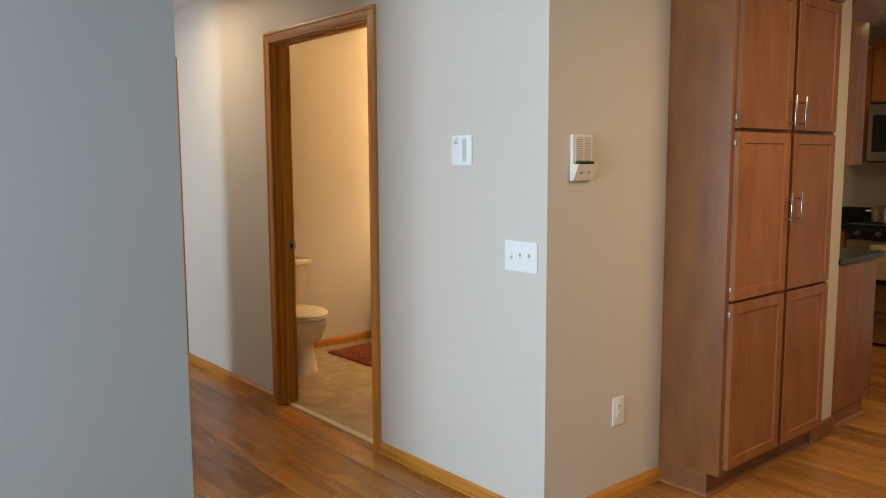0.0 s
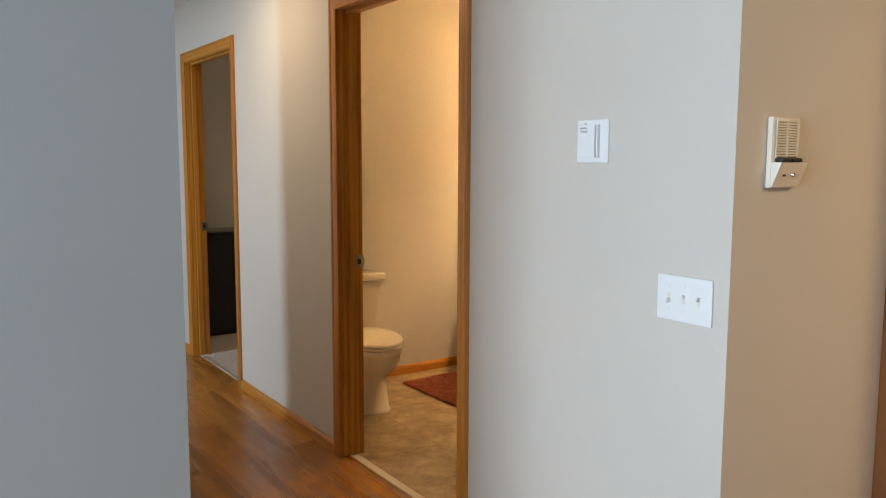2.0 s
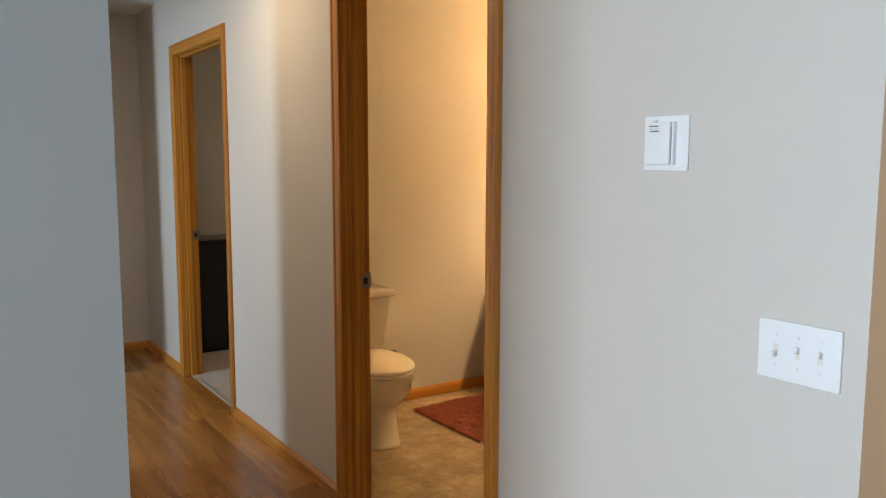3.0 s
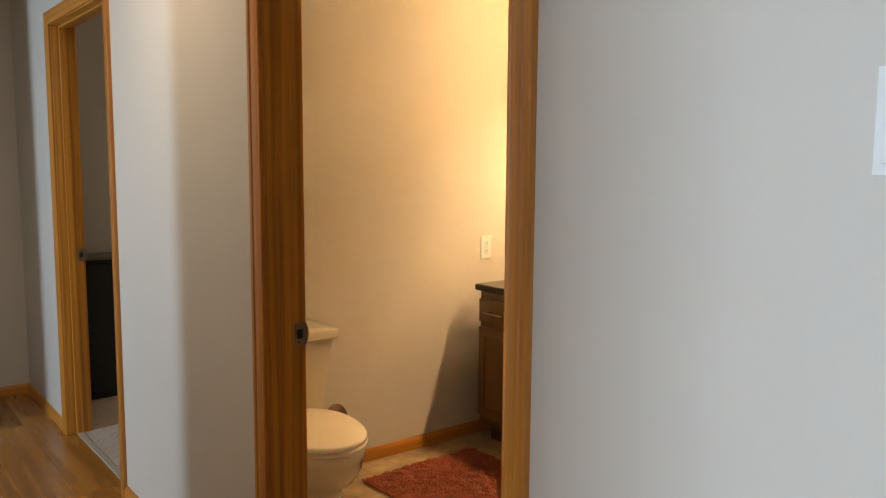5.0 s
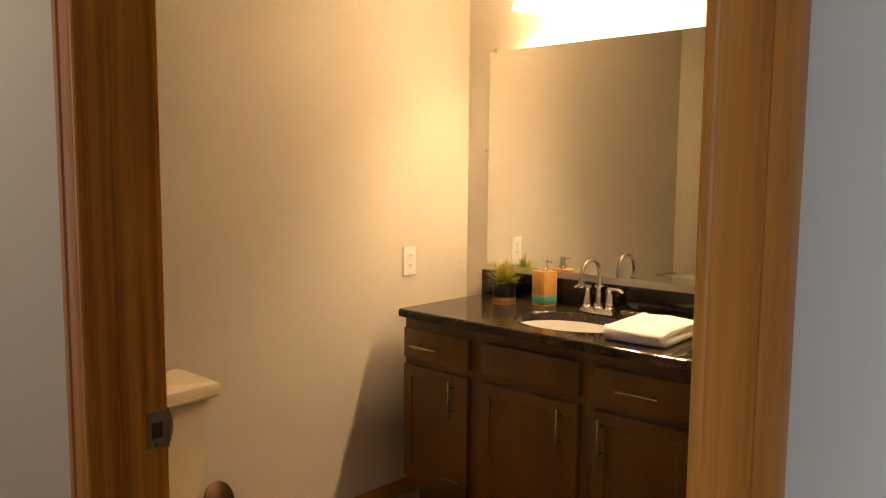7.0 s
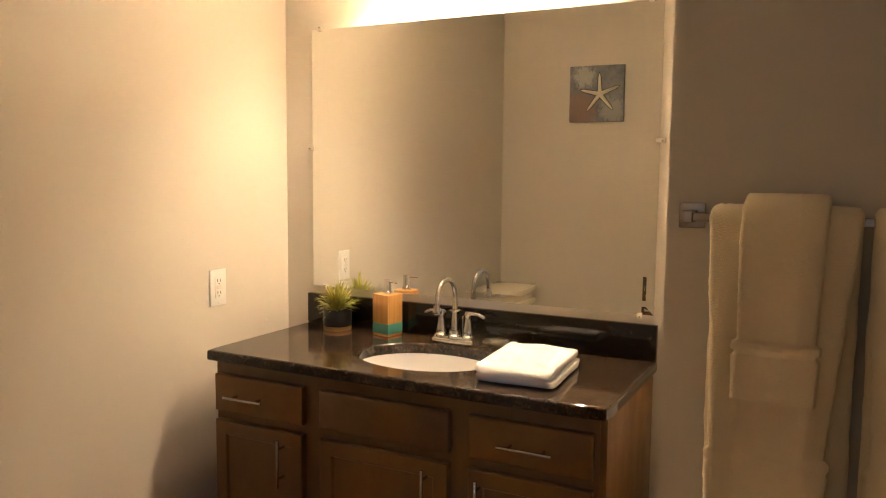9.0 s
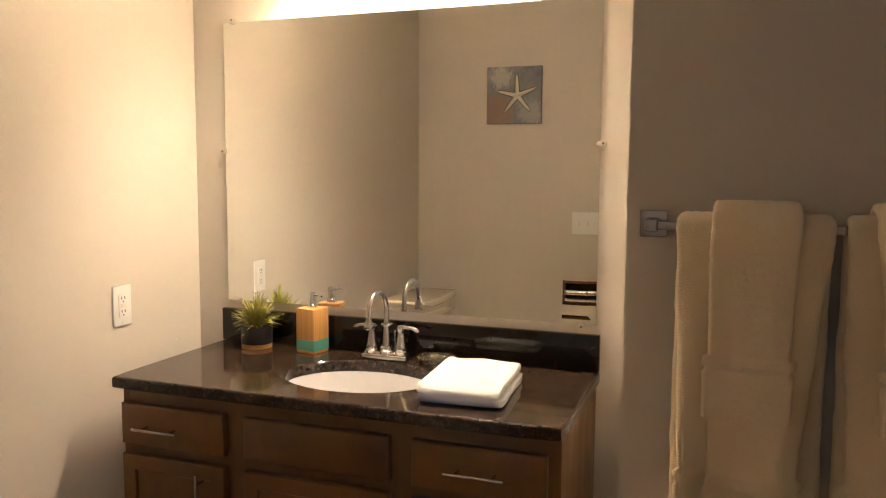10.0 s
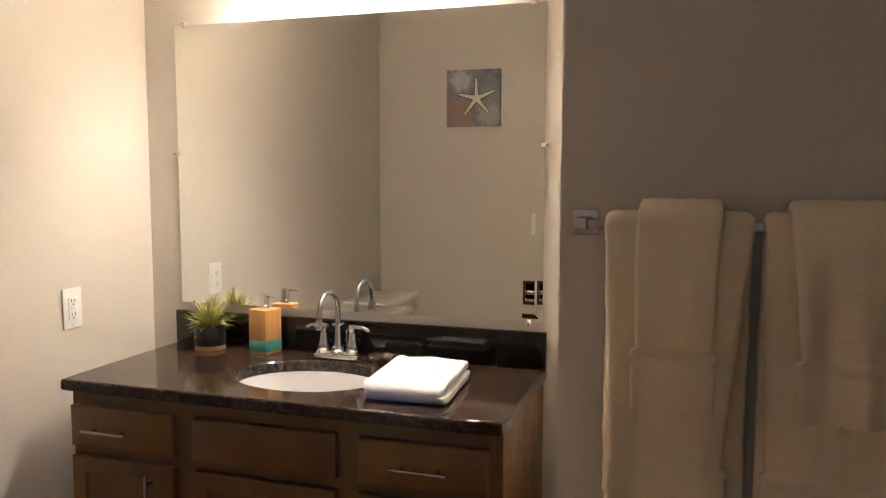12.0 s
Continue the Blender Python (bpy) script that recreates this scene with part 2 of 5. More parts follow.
solid("wall_living_west", boxes((-2.92, -2.8, -6.0, 0.2, 0, TOP), (-2.92, -2.8, 2.2, 2.635, 0, TOP), (-2.92, -2.8, 0.2, 2.2, 0, 0.4), (-2.92, -2.8, 0.2, 2.2, 2.2, TOP)), WALL, "painted living room wall with a wide window opening", "wall")
solid("wall_living_south", boxes((-2.92, 6.99, -6.12, -6.0, 0, TOP)), WALL, "painted living room wall", "wall")
solid("wall_kitchen_east", boxes((6.87, 6.99, -6.0, 3.6, 0, TOP)), WALL, "painted kitchen wall behind the range", "wall")
solid("wall_kitchen_north", boxes((4.36, 6.99, 3.6, 3.72, 0, TOP)), WALL, "painted kitchen wall", "wall")
solid("wall_bedroom_east", boxes((5.2, 5.3, 5.185, 6.15, 0, TOP), (5.2, 5.3, 7.05, 7.42, 0, TOP), (5.2, 5.3, 6.15, 7.05, 0, 0.85), (5.2, 5.3, 6.15, 7.05, 1.95, TOP), (4.36, 5.2, 5.07, 5.185, 0, TOP)), WALL, "painted bedroom wall with a window opening", "wall")
solid("ceiling", boxes((-2.92, 6.99, -6.12, 7.42, TOP, TOP + 0.1)), CEIL, "white painted ceiling", "ceiling")
solid("ground", boxes((-60, 60, -60, 60, -0.5, -0.3)), plain("lawn", (0.06, 0.09, 0.03), 0.9), "flat lawn outside the house", "ground")

# ---- more materials ----
def granite(name, a, b, c, rough=0.1, scale=1.0):
    m, n, l, p = nodes_of(name)
    v = n.new("ShaderNodeTexVoronoi")
    co = n.new("ShaderNodeTexCoord")
    l.new(co.outputs["Object"], v.inputs["Vector"])
    v.inputs["Scale"].default_value = 260 * scale
    big = noise_of(n, l, 80 * scale, detail=5, rough=0.75)
    small = noise_of(n, l, 260 * scale, detail=2)
    base = ramp_of(n, l, big, (0.42, a), (0.54, b), (0.70, c))
    spots = ramp_of(n, l, v.outputs["Distance"], (0.1, (0.35, 0.33, 0.3)), (0.45, (1, 1, 1)))
    mul = n.new("ShaderNodeMix")
    mul.data_type, mul.blend_type = "RGBA", "MULTIPLY"
    mul.inputs[0].default_value = 0.8
    l.new(mixed(n, l, small, base, mixed(n, l, 0.5, base, a)), mul.inputs[6])
    l.new(spots, mul.inputs[7])
    l.new(mul.outputs[2], p.inputs["Base Color"])
    p.inputs["Roughness"].default_value, p.inputs["Specular IOR Level"].default_value = rough, 0.38
    return m


def stone_vinyl(name):
    m, n, l, p = nodes_of(name)
    shift, rnd = piece_shift(n, l)
    big = noise_of(n, l, 9, detail=8, rough=0.68, shift=shift)
    fine = noise_of(n, l, 60, detail=4, shift=shift)
    c = ramp_of(n, l, big, (0.32, (0.125, 0.076, 0.030)), (0.5, (0.25, 0.168, 0.080)), (0.68, (0.42, 0.31, 0.165)))
    l.new(mixed(n, l, 0.15, c, ramp_of(n, l, fine, (0.3, (0.2, 0.14, 0.09)), (0.7, (0.5, 0.4, 0.28)))), p.inputs["Base Color"])
    p.inputs["Roughness"].default_value = 0.36
    bumped(n, l, p, fine, 0.1, 0.002)
    return m


def terry(name, colour, scale=260):
    m, n, l, p = nodes_of(name)
    a = noise_of(n, l, scale, detail=3)
    b = noise_of(n, l, 16, detail=4)
    l.new(mixed(n, l, mixed(n, l, 0.4, a, b), tuple(v * 0.86 for v in colour), colour), p.inputs["Base Color"])
    p.inputs["Roughness"].default_value, p.inputs["Sheen Weight"].default_value = 0.95, 0.35
    bumped(n, l, p, mixed(n, l, 0.4, a, noise_of(n, l, scale / 4, detail=4)), 0.6, 0.004)
    return m


def clear(name, colour=(1, 1, 1), rough=0.02):
    m, n, l, p = nodes_of(name)
    p.inputs["Base Color"].default_value = (*colour, 1)
    p.inputs["Transmission Weight"].default_value, p.inputs["Roughness"].default_value = 1.0, rough
    return m


def frosted_shade():
    m, n, l, p = nodes_of("lit_frosted_glass")
    p.inputs["Base Color"].default_value = (0.9, 0.86, 0.78, 1)
    p.inputs["Roughness"].default_value = 0.4
    t = n.new("ShaderNodeBsdfTranslucent")
    t.inputs[0].default_value = (0.95, 0.86, 0.70, 1)
    mx = n.new("ShaderNodeMixShader")
    mx.inputs[0].default_value = 0.5
    l.new(p.outputs[0], mx.inputs[1])
    l.new(t.outputs[0], mx.inputs[2])
    l.new(mx.outputs[0], n["Material Output"].inputs[0])
    p.inputs["Emission Color"].default_value, p.inputs["Emission Strength"].default_value = (1.0, 0.69, 0.37, 1), 35.0
    return m


def glowing(name, colour, strength):
    m, n, l, p = nodes_of(name)
    p.inputs["Emission Color"].default_value, p.inputs["Emission Strength"].default_value = (*colour, 1), strength
    return m


def leaf_paint():
    m, n, l, p = nodes_of("variegated_leaf")
    shift, rnd = piece_shift(n, l)
    g = noise_of(n, l, 30, (1, 1, 0.3), 3, 0.5, shift)
    l.new(mixed(n, l, g, ramp_of(n, l, rnd, (0.2, (0.07, 0.13, 0.015)), (0.8, (0.36, 0.37, 0.045))), (0.64, 0.57, 0.15)), p.inputs["Base Color"])
    p.inputs["Roughness"].default_value = 0.45
    return m


def canvas_print():
    """Slate blue ground, a rust patch low on one side, chalky strokes above it."""
    m, n, l, p = nodes_of("printed_canvas")
    a = noise_of(n, l, 16, detail=6, rough=0.7)
    b = noise_of(n, l, 75, (1, 1, 0.45), detail=5, rough=0.75)
    xyz = n.new("ShaderNodeSeparateXYZ")
    l.new(n.new("ShaderNodeTexCoord").outputs["Object"], xyz.inputs[0])

    def spot(cx, cz, size):
        d = n.new("ShaderNodeVectorMath")
        d.operation = "DISTANCE"
        c = n.new("ShaderNodeCombineXYZ")
        l.new(xyz.outputs[0], c.inputs[0])
        l.new(xyz.outputs[2], c.inputs[2])
        l.new(c.outputs[0], d.inputs[0])
        d.inputs[1].default_value = (cx, 0, cz)
        near = n.new("ShaderNodeMapRange")
        near.inputs[1].default_value, near.inputs[2].default_value, near.inputs[3].default_value, near.inputs[4].default_value = size, 0.02, 0.0, 0.5
        l.new(d.outputs["Value"], near.inputs[0])
        add = n.new("ShaderNodeMath")
        l.new(near.outputs[0], add.inputs[0])
        l.new(b, add.inputs[1])
        return ramp_of(n, l, add.outputs[0], (0.66, (0, 0, 0)), (0.86, (0.9, 0.9, 0.9)))
    ground = ramp_of(n, l, a, (0.34, (0.13, 0.15, 0.18)), (0.5, (0.205, 0.22, 0.25)), (0.66, (0.27, 0.27, 0.28)))
    c = mixed(n, l, spot(0.09, 0.07, 0.17), ground, (0.30, 0.205, 0.17))
    c = mixed(n, l, spot(0.07, 0.25, 0.10), c, (0.50, 0.49, 0.47))
    c = mixed(n, l, spot(-0.09, 0.06, 0.11), c, (0.38, 0.38, 0.37))
    l.new(c, p.inputs["Base Color"])
    p.inputs["Roughness"].default_value = 0.8
    bumped(n, l, p, b, 0.3, 0.003)
    return m


def looking_glass():
    m, n, l, p = nodes_of("silvered_glass")
    p.inputs["Base Color"].default_value = (0.86, 0.87, 0.85, 1)
    p.inputs["Metallic"].default_value, p.inputs["Roughness"].default_value = 1.0, 0.006
    return m


GRANITE = granite("brown_granite", (0.011, 0.008, 0.006), (0.044, 0.028, 0.018), (0.155, 0.095, 0.056), 0.09, 0.9)
# Darkened copy of the granite, standing for the dark that the backsplash reflects.
GRANITE_SHADED = granite("shaded_granite", (0.006, 0.005, 0.004), (0.010, 0.008, 0.006), (0.026, 0.018, 0.011), 0.09, 1.0)
DARK_STONE = granite("black_stone", (0.008, 0.008, 0.008), (0.016, 0.015, 0.014), (0.03, 0.028, 0.026), 0.12)
VINYL = stone_vinyl("stone_vinyl")
TOWEL = terry("white_terry", (0.93, 0.79, 0.53), 420)
TOWEL_CLEAN = terry("bright_white_terry", (0.80, 0.80, 0.81), 420)
RUST = terry("rust_chenille", (0.34, 0.068, 0.022), 120)
RUG_BACK = plain("rug_backing", (0.20, 0.04, 0.02), 0.95)
CARPET = terry("beige_carpet", (0.40, 0.30, 0.20), 180)
BAMBOO = timber("bamboo", 2, (0.50, 0.25, 0.055), (0.58, 0.31, 0.075), (0.66, 0.38, 0.11), 0.45, 0.7)
TEAL = plain("teal_paint", (0.10, 0.345, 0.295), 0.5)
GOLD = plain("bamboo_gold", (0.45, 0.26, 0.09), 0.4)
POT = plain("black_ceramic", (0.014, 0.014, 0.016), 0.42)
SOIL = plain("soil", (0.03, 0.022, 0.015), 0.95, bump=0.8)
LEAF = leaf_paint()
CLEAR = clear("clear_glass", (0.97, 0.98, 0.97))
CLIP = plain("milky_plastic", (0.62, 0.58, 0.50), 0.25)
SHADE = frosted_shade()
BULB = glowing("lit_bulb", kelvin_ramp("warm"), 1580)
CANVAS = canvas_print()
CREAM_PAINT = plain("cream_paint", (0.78, 0.72, 0.60), 0.7, grain=0.2, scale=60)
DARK_LINE = plain("dark_outline", (0.035, 0.028, 0.022), 0.8)
MIRROR = looking_glass()
STEEL = plain("stainless_steel", (0.50, 0.49, 0.47), 0.3, 1.0, 0.05, 120)
BRONZE = plain("bronze_metal", (0.10, 0.052, 0.035), 0.35, 0.8)
STRIKE = plain("aged_nickel", (0.36, 0.32, 0.26), 0.35, 1.0)
STRIP = plain("worn_metal_strip", (0.55, 0.50, 0.42), 0.4, 0.3)
OVEN_GLASS = plain("oven_glass", (0.01, 0.01, 0.01), 0.06)


# ---- doors: casing, jambs, stops ----
FLUTED = [(0.0, 0.0), (0.0, 0.010), (0.003, 0.0125), (0.008, 0.0128), (0.010, 0.0115), (0.012, 0.0130), (0.026, 0.0145), (0.038, 0.0150), (0.0405, 0.0125), (0.043, 0.0125), (0.0455, 0.0165), (0.052, 0.0175), (0.057, 0.0170), (0.060, 0.013), (0.060, 0.0)]
SMOOTH = [(0.0, 0.0), (0.0, 0.008), (0.005, 0.0105), (0.018, 0.0115), (0.032, 0.0145), (0.046, 0.0165), (0.056, 0.0165), (0.060, 0.0125), (0.060, 0.0)]


def casing_leg(profile, stations, wall_x, out):
    """One mitred length of moulding: stations are two functions from the profile's u to a point (y, z) on the wall."""
    return loft([[(wall_x + out * d, *st(u)) for u, d in profile] for st in stations])


def doorway(name, y0, y1, profile, label):
    door = thing(name, (0, 0, 0), label, "door frame", kind="structure")
    r = 0.005
    for wall_x, out in ((DW, -1), (DI, 1)):
        lo, hi, zt = y0 - r, y1 + r, HEAD + r
        part("side_casing", casing_leg(profile, (lambda u: (hi + u, 0.0), lambda u: (hi + u, zt + u)), wall_x, out), TRIM_Z, door)
        part("head_casing", casing_leg(profile, (lambda u: (hi + u, zt + u), lambda u: (lo - u, zt + u)), wall_x, out), TRIM_Y, door)
        part("side_casing", casing_leg(profile, (lambda u: (lo - u, zt + u), lambda u: (lo - u, 0.0)), wall_x, out), TRIM_Z, door)
    for a, b in ((y0 - J, y0), (y1, y1 + J)):
        part("jamb", bx(DW, DI, a, b, 0.002, HEAD + J, 0.0015), JAMB_Z, door)
    part("head_jamb", bx(DW, DI, y0, y1, HEAD, HEAD + J, 0.0015), JAMB_Y, door)
    part("door_stop", bx(2.165, 2.20, y0, y0 + 0.011, 0.002, HEAD - 0.011, 0.003), JAMB_Z, door)
    part("door_stop", bx(2.165, 2.20, y1 - 0.011, y1, 0.002, HEAD - 0.011, 0.003), JAMB_Z, door)
    part("head_stop", bx(2.165, 2.20, y0, y1, HEAD - 0.011, HEAD, 0.003), JAMB_Y, door)
    # strike plate on the latch side
    sp = bx(2.209, 2.246, y1 - 0.0025, y1 - 0.0005, 0.895, 0.957, 0.0008)
    for k in range(7):
        a = -0.5 + k / 6
        bx(2.246, 2.246 + 0.007 * math.cos(math.pi * a), y1 - 0.003 + 0.0004, y1 + 0.0045, 0.926 + 0.056 * a - 0.0048, 0.926 + 0.056 * a + 0.0048, bm=sp)
    plate = part("strike_plate", sp, STRIKE, door, "aged nickel strike plate")
    part("latch_hole", bx(2.216, 2.234, y1 - 0.0035, y1 - 0.0026, 0.913, 0.939, 0.0003), SLOT, plate)
    for z in (0.902, 0.950):
        part("screw", lathe([(0, 0.0022), (0.003, 0.0018), (0.004, 0.0)], 12, (0, 0, 0)), NICKEL, plate).matrix_local = pose(2.224, y1 - 0.0026, z, 90, 0, 0)
    return door


doorway("door_1", D1A, D1B, FLUTED, "open bathroom doorway with fluted honey oak casing")
doorway("door_2", D2A, D2B, SMOOTH, "open bedroom doorway with smooth honey oak casing")
solid("trim_bath_threshold", bx(2.168, 2.204, D1A, D1B, -0.004, 0.006, 0.003), STRIP, "worn pale metal floor strip in the bathroom doorway", "threshold")
solid("trim_bedroom_threshold", bx(2.168, 2.196, D2A, D2B, -0.004, 0.005, 0.003), STRIP, "thin metal carpet strip in the bedroom doorway", "threshold")


# ---- baseboards ----
def baseboard(name, axis, a, b, face, out, h=0.061):
    """A board along the wall from a to b; face is the wall's plane and out the side that it stands on."""
    prof = [(0, 0), (0.013, 0), (0.013, h - 0.022), (0.010, h - 0.012), (0.006, h - 0.004), (0.003, h), (0, h)]
    if axis == "y":
        rings = [[(face + out * d, t, z + 0.001) for d, z in prof] for t in (a, b)]
    else:
        rings = [[(t, face + out * d, z + 0.001) for d, z in prof] for t in (a, b)]
    solid(name, loft(rings), TRIM_Y if axis == "y" else TRIM_X, "honey oak baseboard along the wall", "baseboard")


baseboard("baseboard_hall_near", "y", CORNER - 0.013, D1A - 0.066, DW, -1)
baseboard("baseboard_hall_middle", "y", D1B + 0.066, D2A - 0.066, DW, -1)
baseboard("baseboard_hall_far", "y", D2B + 0.066, END_Y - 0.014, DW, -1)
baseboard("baseboard_hall_end", "x", LEFT_X, DW, END_Y, -1)
baseboard("baseboard_chime", "x", DW, 2.895, CORNER, -1)
baseboard("baseboard_bath_north", "x", DI + 0.014, MIR_X, BATH_Y, -1)
baseboard("baseboard_bath_door_side", "y", D1B + 0.07, BATH_Y, DI, 1)
baseboard("baseboard_bath_mirror", "y", TOW_Y, BATH_Y - 0.014, MIR_X, -1)
baseboard("baseboard_towel", "y", 2.05, TOW_Y, TOW_X, -1)
baseboard("baseboard_bedroom", "x", DI, 5.19, END_Y, -1)
baseboard("baseboard_hall_left", "y", LEFT_Y, 5.047, LEFT_X, 1)
baseboard("baseboard_living", "x", -2.8, LEFT_X, LEFT_Y, -1)
solid("baseboard_partition", bx(3.80, 4.066, 1.684, 1.699, 0.001, 0.09, 0.004), MAPLE_X, "stained wooden baseboard round the partition end", "baseboard")


# ---- windows that light the place ----
def window(name, x, y0, y1, z0, z1, label):
    w = thing(name, (x, (y0 + y1) / 2, z0), label, "window", kind="structure")
    hw, h = (y1 - y0) / 2, z1 - z0
    bm = boxes((-0.03, 0.03, -hw, -hw + 0.05, 0, h), (-0.03, 0.03, hw - 0.05, hw, 0, h), (-0.03, 0.03, -hw + 0.05, hw - 0.05, 0, 0.05), (-0.03, 0.03, -hw + 0.05, hw - 0.05, h - 0.05, h), (-0.02, 0.02, -0.025, 0.025, 0.05, h - 0.05))
    part("window_frame", bm, WHITE, w)
    for s in (-1, 1):
        a, b = sorted((s * 0.025, s * (hw - 0.05)))
        pane = part("pane", bx(-0.004, 0.004, a, b, 0.05, h - 0.05), CLEAR, w)
        pane.visible_shadow = False


window("window_1", -2.86, 0.2, 2.2, 0.4, 2.2, "wide white living room window in daylight")
window("window_2", -1.55, 5.74, 6.06, 0.7, 2.0, "white side room window in daylight")
window("window_3", 5.25, 6.15, 7.05, 0.85, 1.95, "white bedroom window in daylight")


# ---- wall devices ----
def plate(w, h, material, parent, name="cover_plate", label=""):
    """A wall plate in the plane y = 0 that faces -y, its middle at the origin."""
    bm = bx(-w / 2, w / 2, -0.006, 0, -h / 2, h / 2, 0.0025, 3)
    return part(name, bm, material, parent, label)


def screw(parent, x, z, y=-0.006, material=None, r=0.0032):
    ob = part("screw", lathe([(0, 0.0014), (r * 0.8, 0.0012), (r, 0.0)], 12), material or WHITE, parent)
    ob.matrix_local = pose(x, y, z, 90, 0, 0)


def switch_plate(place, turn, gangs, ups, label, material=None):
    material = material or WHITE
    s = thing("light_switch", place, label, "switch", turn=turn)
    w = 0.070 + 0.046 * (gangs - 1) + 0.008
    p = plate(w, 0.117, material, s)
    for k in range(gangs):
        x = (k - (gangs - 1) / 2) * 0.046
        part("toggle_slot", bx(x - 0.0052, x + 0.0052, -0.0066, -0.0058, -0.012, 0.012, 0.0004), CREAM, p)
        t = bmesh.new()
        z = 0.005 if ups[k] else -0.005
        bx(-0.0035, 0.0035, -0.012, 0.0, -0.0055, 0.0055, 0.0012, 2, t)
        ob = part("toggle", t, material, s)
        ob.matrix_local = pose(x, -0.006, z, -22 if ups[k] else 22, 0, 0)
        screw(s, x, 0.030)
        screw(s, x, -0.030)
    return s


def outlet(place, turn, label, gfci=False):
    o = thing("power_outlet", place, label, "outlet", turn=turn)
    p = plate(0.072, 0.118, WHITE, o)
    if gfci:
        body = part("receptacle", bx(-0.0165, 0.0165, -0.008, -0.005, -0.0335, 0.0335, 0.0015), WHITE, o)
        part("test_button", bx(-0.008, 0.008, -0.0095, -0.0078, 0.001, 0.0055, 0.0005), CREAM, body)
        part("reset_button", bx(-0.008, 0.008, -0.0095, -0.0078, -0.0055, -0.001, 0.0005), CREAM, body)
    for s in (-1, 1):
        z = s * 0.0195
        if not gfci:
            rec = part("receptacle", lathe([(0, 0.003), (0.0165, 0.003), (0.0172, 0.0)], 28, sy=0.86), WHITE, o)
            rec.matrix_local = pose(0, -0.0055, z, 90, 0, 0)
        for x in (-0.0062, 0.0062):
            part("slot", bx(x - 0.0008, x + 0.0008, -0.0092, -0.008, z - 0.001, z + 0.0075), SLOT, o)
        part("ground_hole", lathe([(0, 0.001), (0.0022, 0.001), (0.0022, 0)], 10), SLOT, o).matrix_local = pose(0, -0.0081, z - 0.0075, 90, 0, 0)
    screw(o, 0, 0.05 if gfci else 0)
    if gfci:
        screw(o, 0, -0.05)
    return o


switch_plate((DW, 2.0585, 1.0445), -90, 3, (False, True, True), "white triple toggle switch plate on the greige wall")
switch_plate((DI, 4.122, 1.102), 90, 2, (False, True), "white double toggle switch plate beside the bathroom door")
outlet((2.572, CORNER, 0.378), 0, "white double power outlet low on the wall")
outlet((3.880, BATH_Y, 0.972), 0, "white ground-fault power outlet above the vanity", True)

# small nail hole beside the vanity
solid("trim_nail_mark", lathe([(0, 0.002), (0.003, 0.0012), (0.004, 0)], 10), CREAM, "small painted-over nail head on the wall", "nail").matrix_world = pose(4.12, BATH_Y, 0.824, 90, 0, 0)

# thermostat: backing plate, body with a slot and two printed lines
th = thing("thermostat", (DW, 2.395, 1.4495), "white slide-out wall thermostat on a square plate", "thermostat", turn=-90)
part("backing_plate", bx(-0.061, 0.061, -0.005, 0, -0.060, 0.060, 0.002), WHITE, th)
body = part("body", bx(-0.047, 0.0215, -0.019, -0.005, -0.047, 0.046, 0.003), WHITE, th)
part("side_rail", bx(0.0245, 0.0295, -0.016, -0.005, -0.047, 0.046, 0.0015), WHITE, th)
part("slot", bx(0.0217, 0.0243, -0.0135, -0.005, -0.038, 0.034, 0.0003), STRIKE, th, "dark slider slot")
part("set_lever", bx(-0.034, -0.024, -0.0125, -0.005, 0.0462, 0.051, 0.001), CREAM, th)
for a, b, z in ((-0.028, -0.010, 0.0362), (-0.032, -0.008, 0.0252)):
    part("printed_line", bx(a, b, -0.0193, -0.0189, z, z + 0.0024), SLOT, body)
part("printed_line", bx(-0.036, -0.028, -0.0193, -0.0189, 0.0362, 0.0386), RUG_BACK, body)
for k in range(5):
    part("printed_mark", bx(-0.035 + 0.0065 * k, -0.0315 + 0.0065 * k, -0.0193, -0.0189, 0.0310, 0.0322), BRONZE, body)
part("seam", bx(-0.047, 0.0215, -0.0193, -0.0188, 0.001, 0.0015), CREAM, body)

# door chime: slatted grille above, sloped box below with a dark gap
ch = thing("door_chime", (2.308, CORNER, 1.416), "ivory plastic door chime with a slatted grille", "door chime")
back = part("housing", bx(-0.057, 0.057, -0.014, 0, -0.086, 0.086, 0.003), CREAM, ch)
# Flat brown sheet behind the slats, standing for the shade in their gaps.
part("grille_recess", bx(-0.044, 0.048, -0.0148, -0.0138, -0.012, 0.078, 0.0003), GOLD, ch)
for k in range(14):
    z = -0.010 + k * 0.0065
    part("grille_slat", bx(-0.046, 0.050, -0.019, -0.0145, z, z + 0.0046, 0.0008, 1), CREAM, ch)
for x in (-0.046, 0.0, 0.044):
    part("grille_post", bx(x, x + 0.006, -0.0185, -0.0145, -0.012, 0.080, 0.0008, 1), CREAM, ch)
low = loft([[(s, 0.0 - 0.014, -0.084), (s, -0.018, -0.084), (s, -0.042, -0.024), (s, -0.014, -0.024)] for s in (-0.056, 0.056)])
box = part("lower_box", low, CREAM, ch)
for x in (-0.022, 0.022):
    part("dark_shelf", bx(x - 0.021, x + 0.021, -0.036, -0.014, -0.0235, -0.013, 0.004), BLACK_MATT, ch, "black rubber shelf")
part("button", bx(-0.031, -0.021, -0.0332, -0.028, -0.058, -0.053, 0.001), BRONZE, box)
part("button", lathe([(0, 0.004), (0.005, 0.0035), (0.006, 0)], 14), CHROME, box).matrix_local = pose(0.012, -0.0300, -0.054, 68, 0, 0)


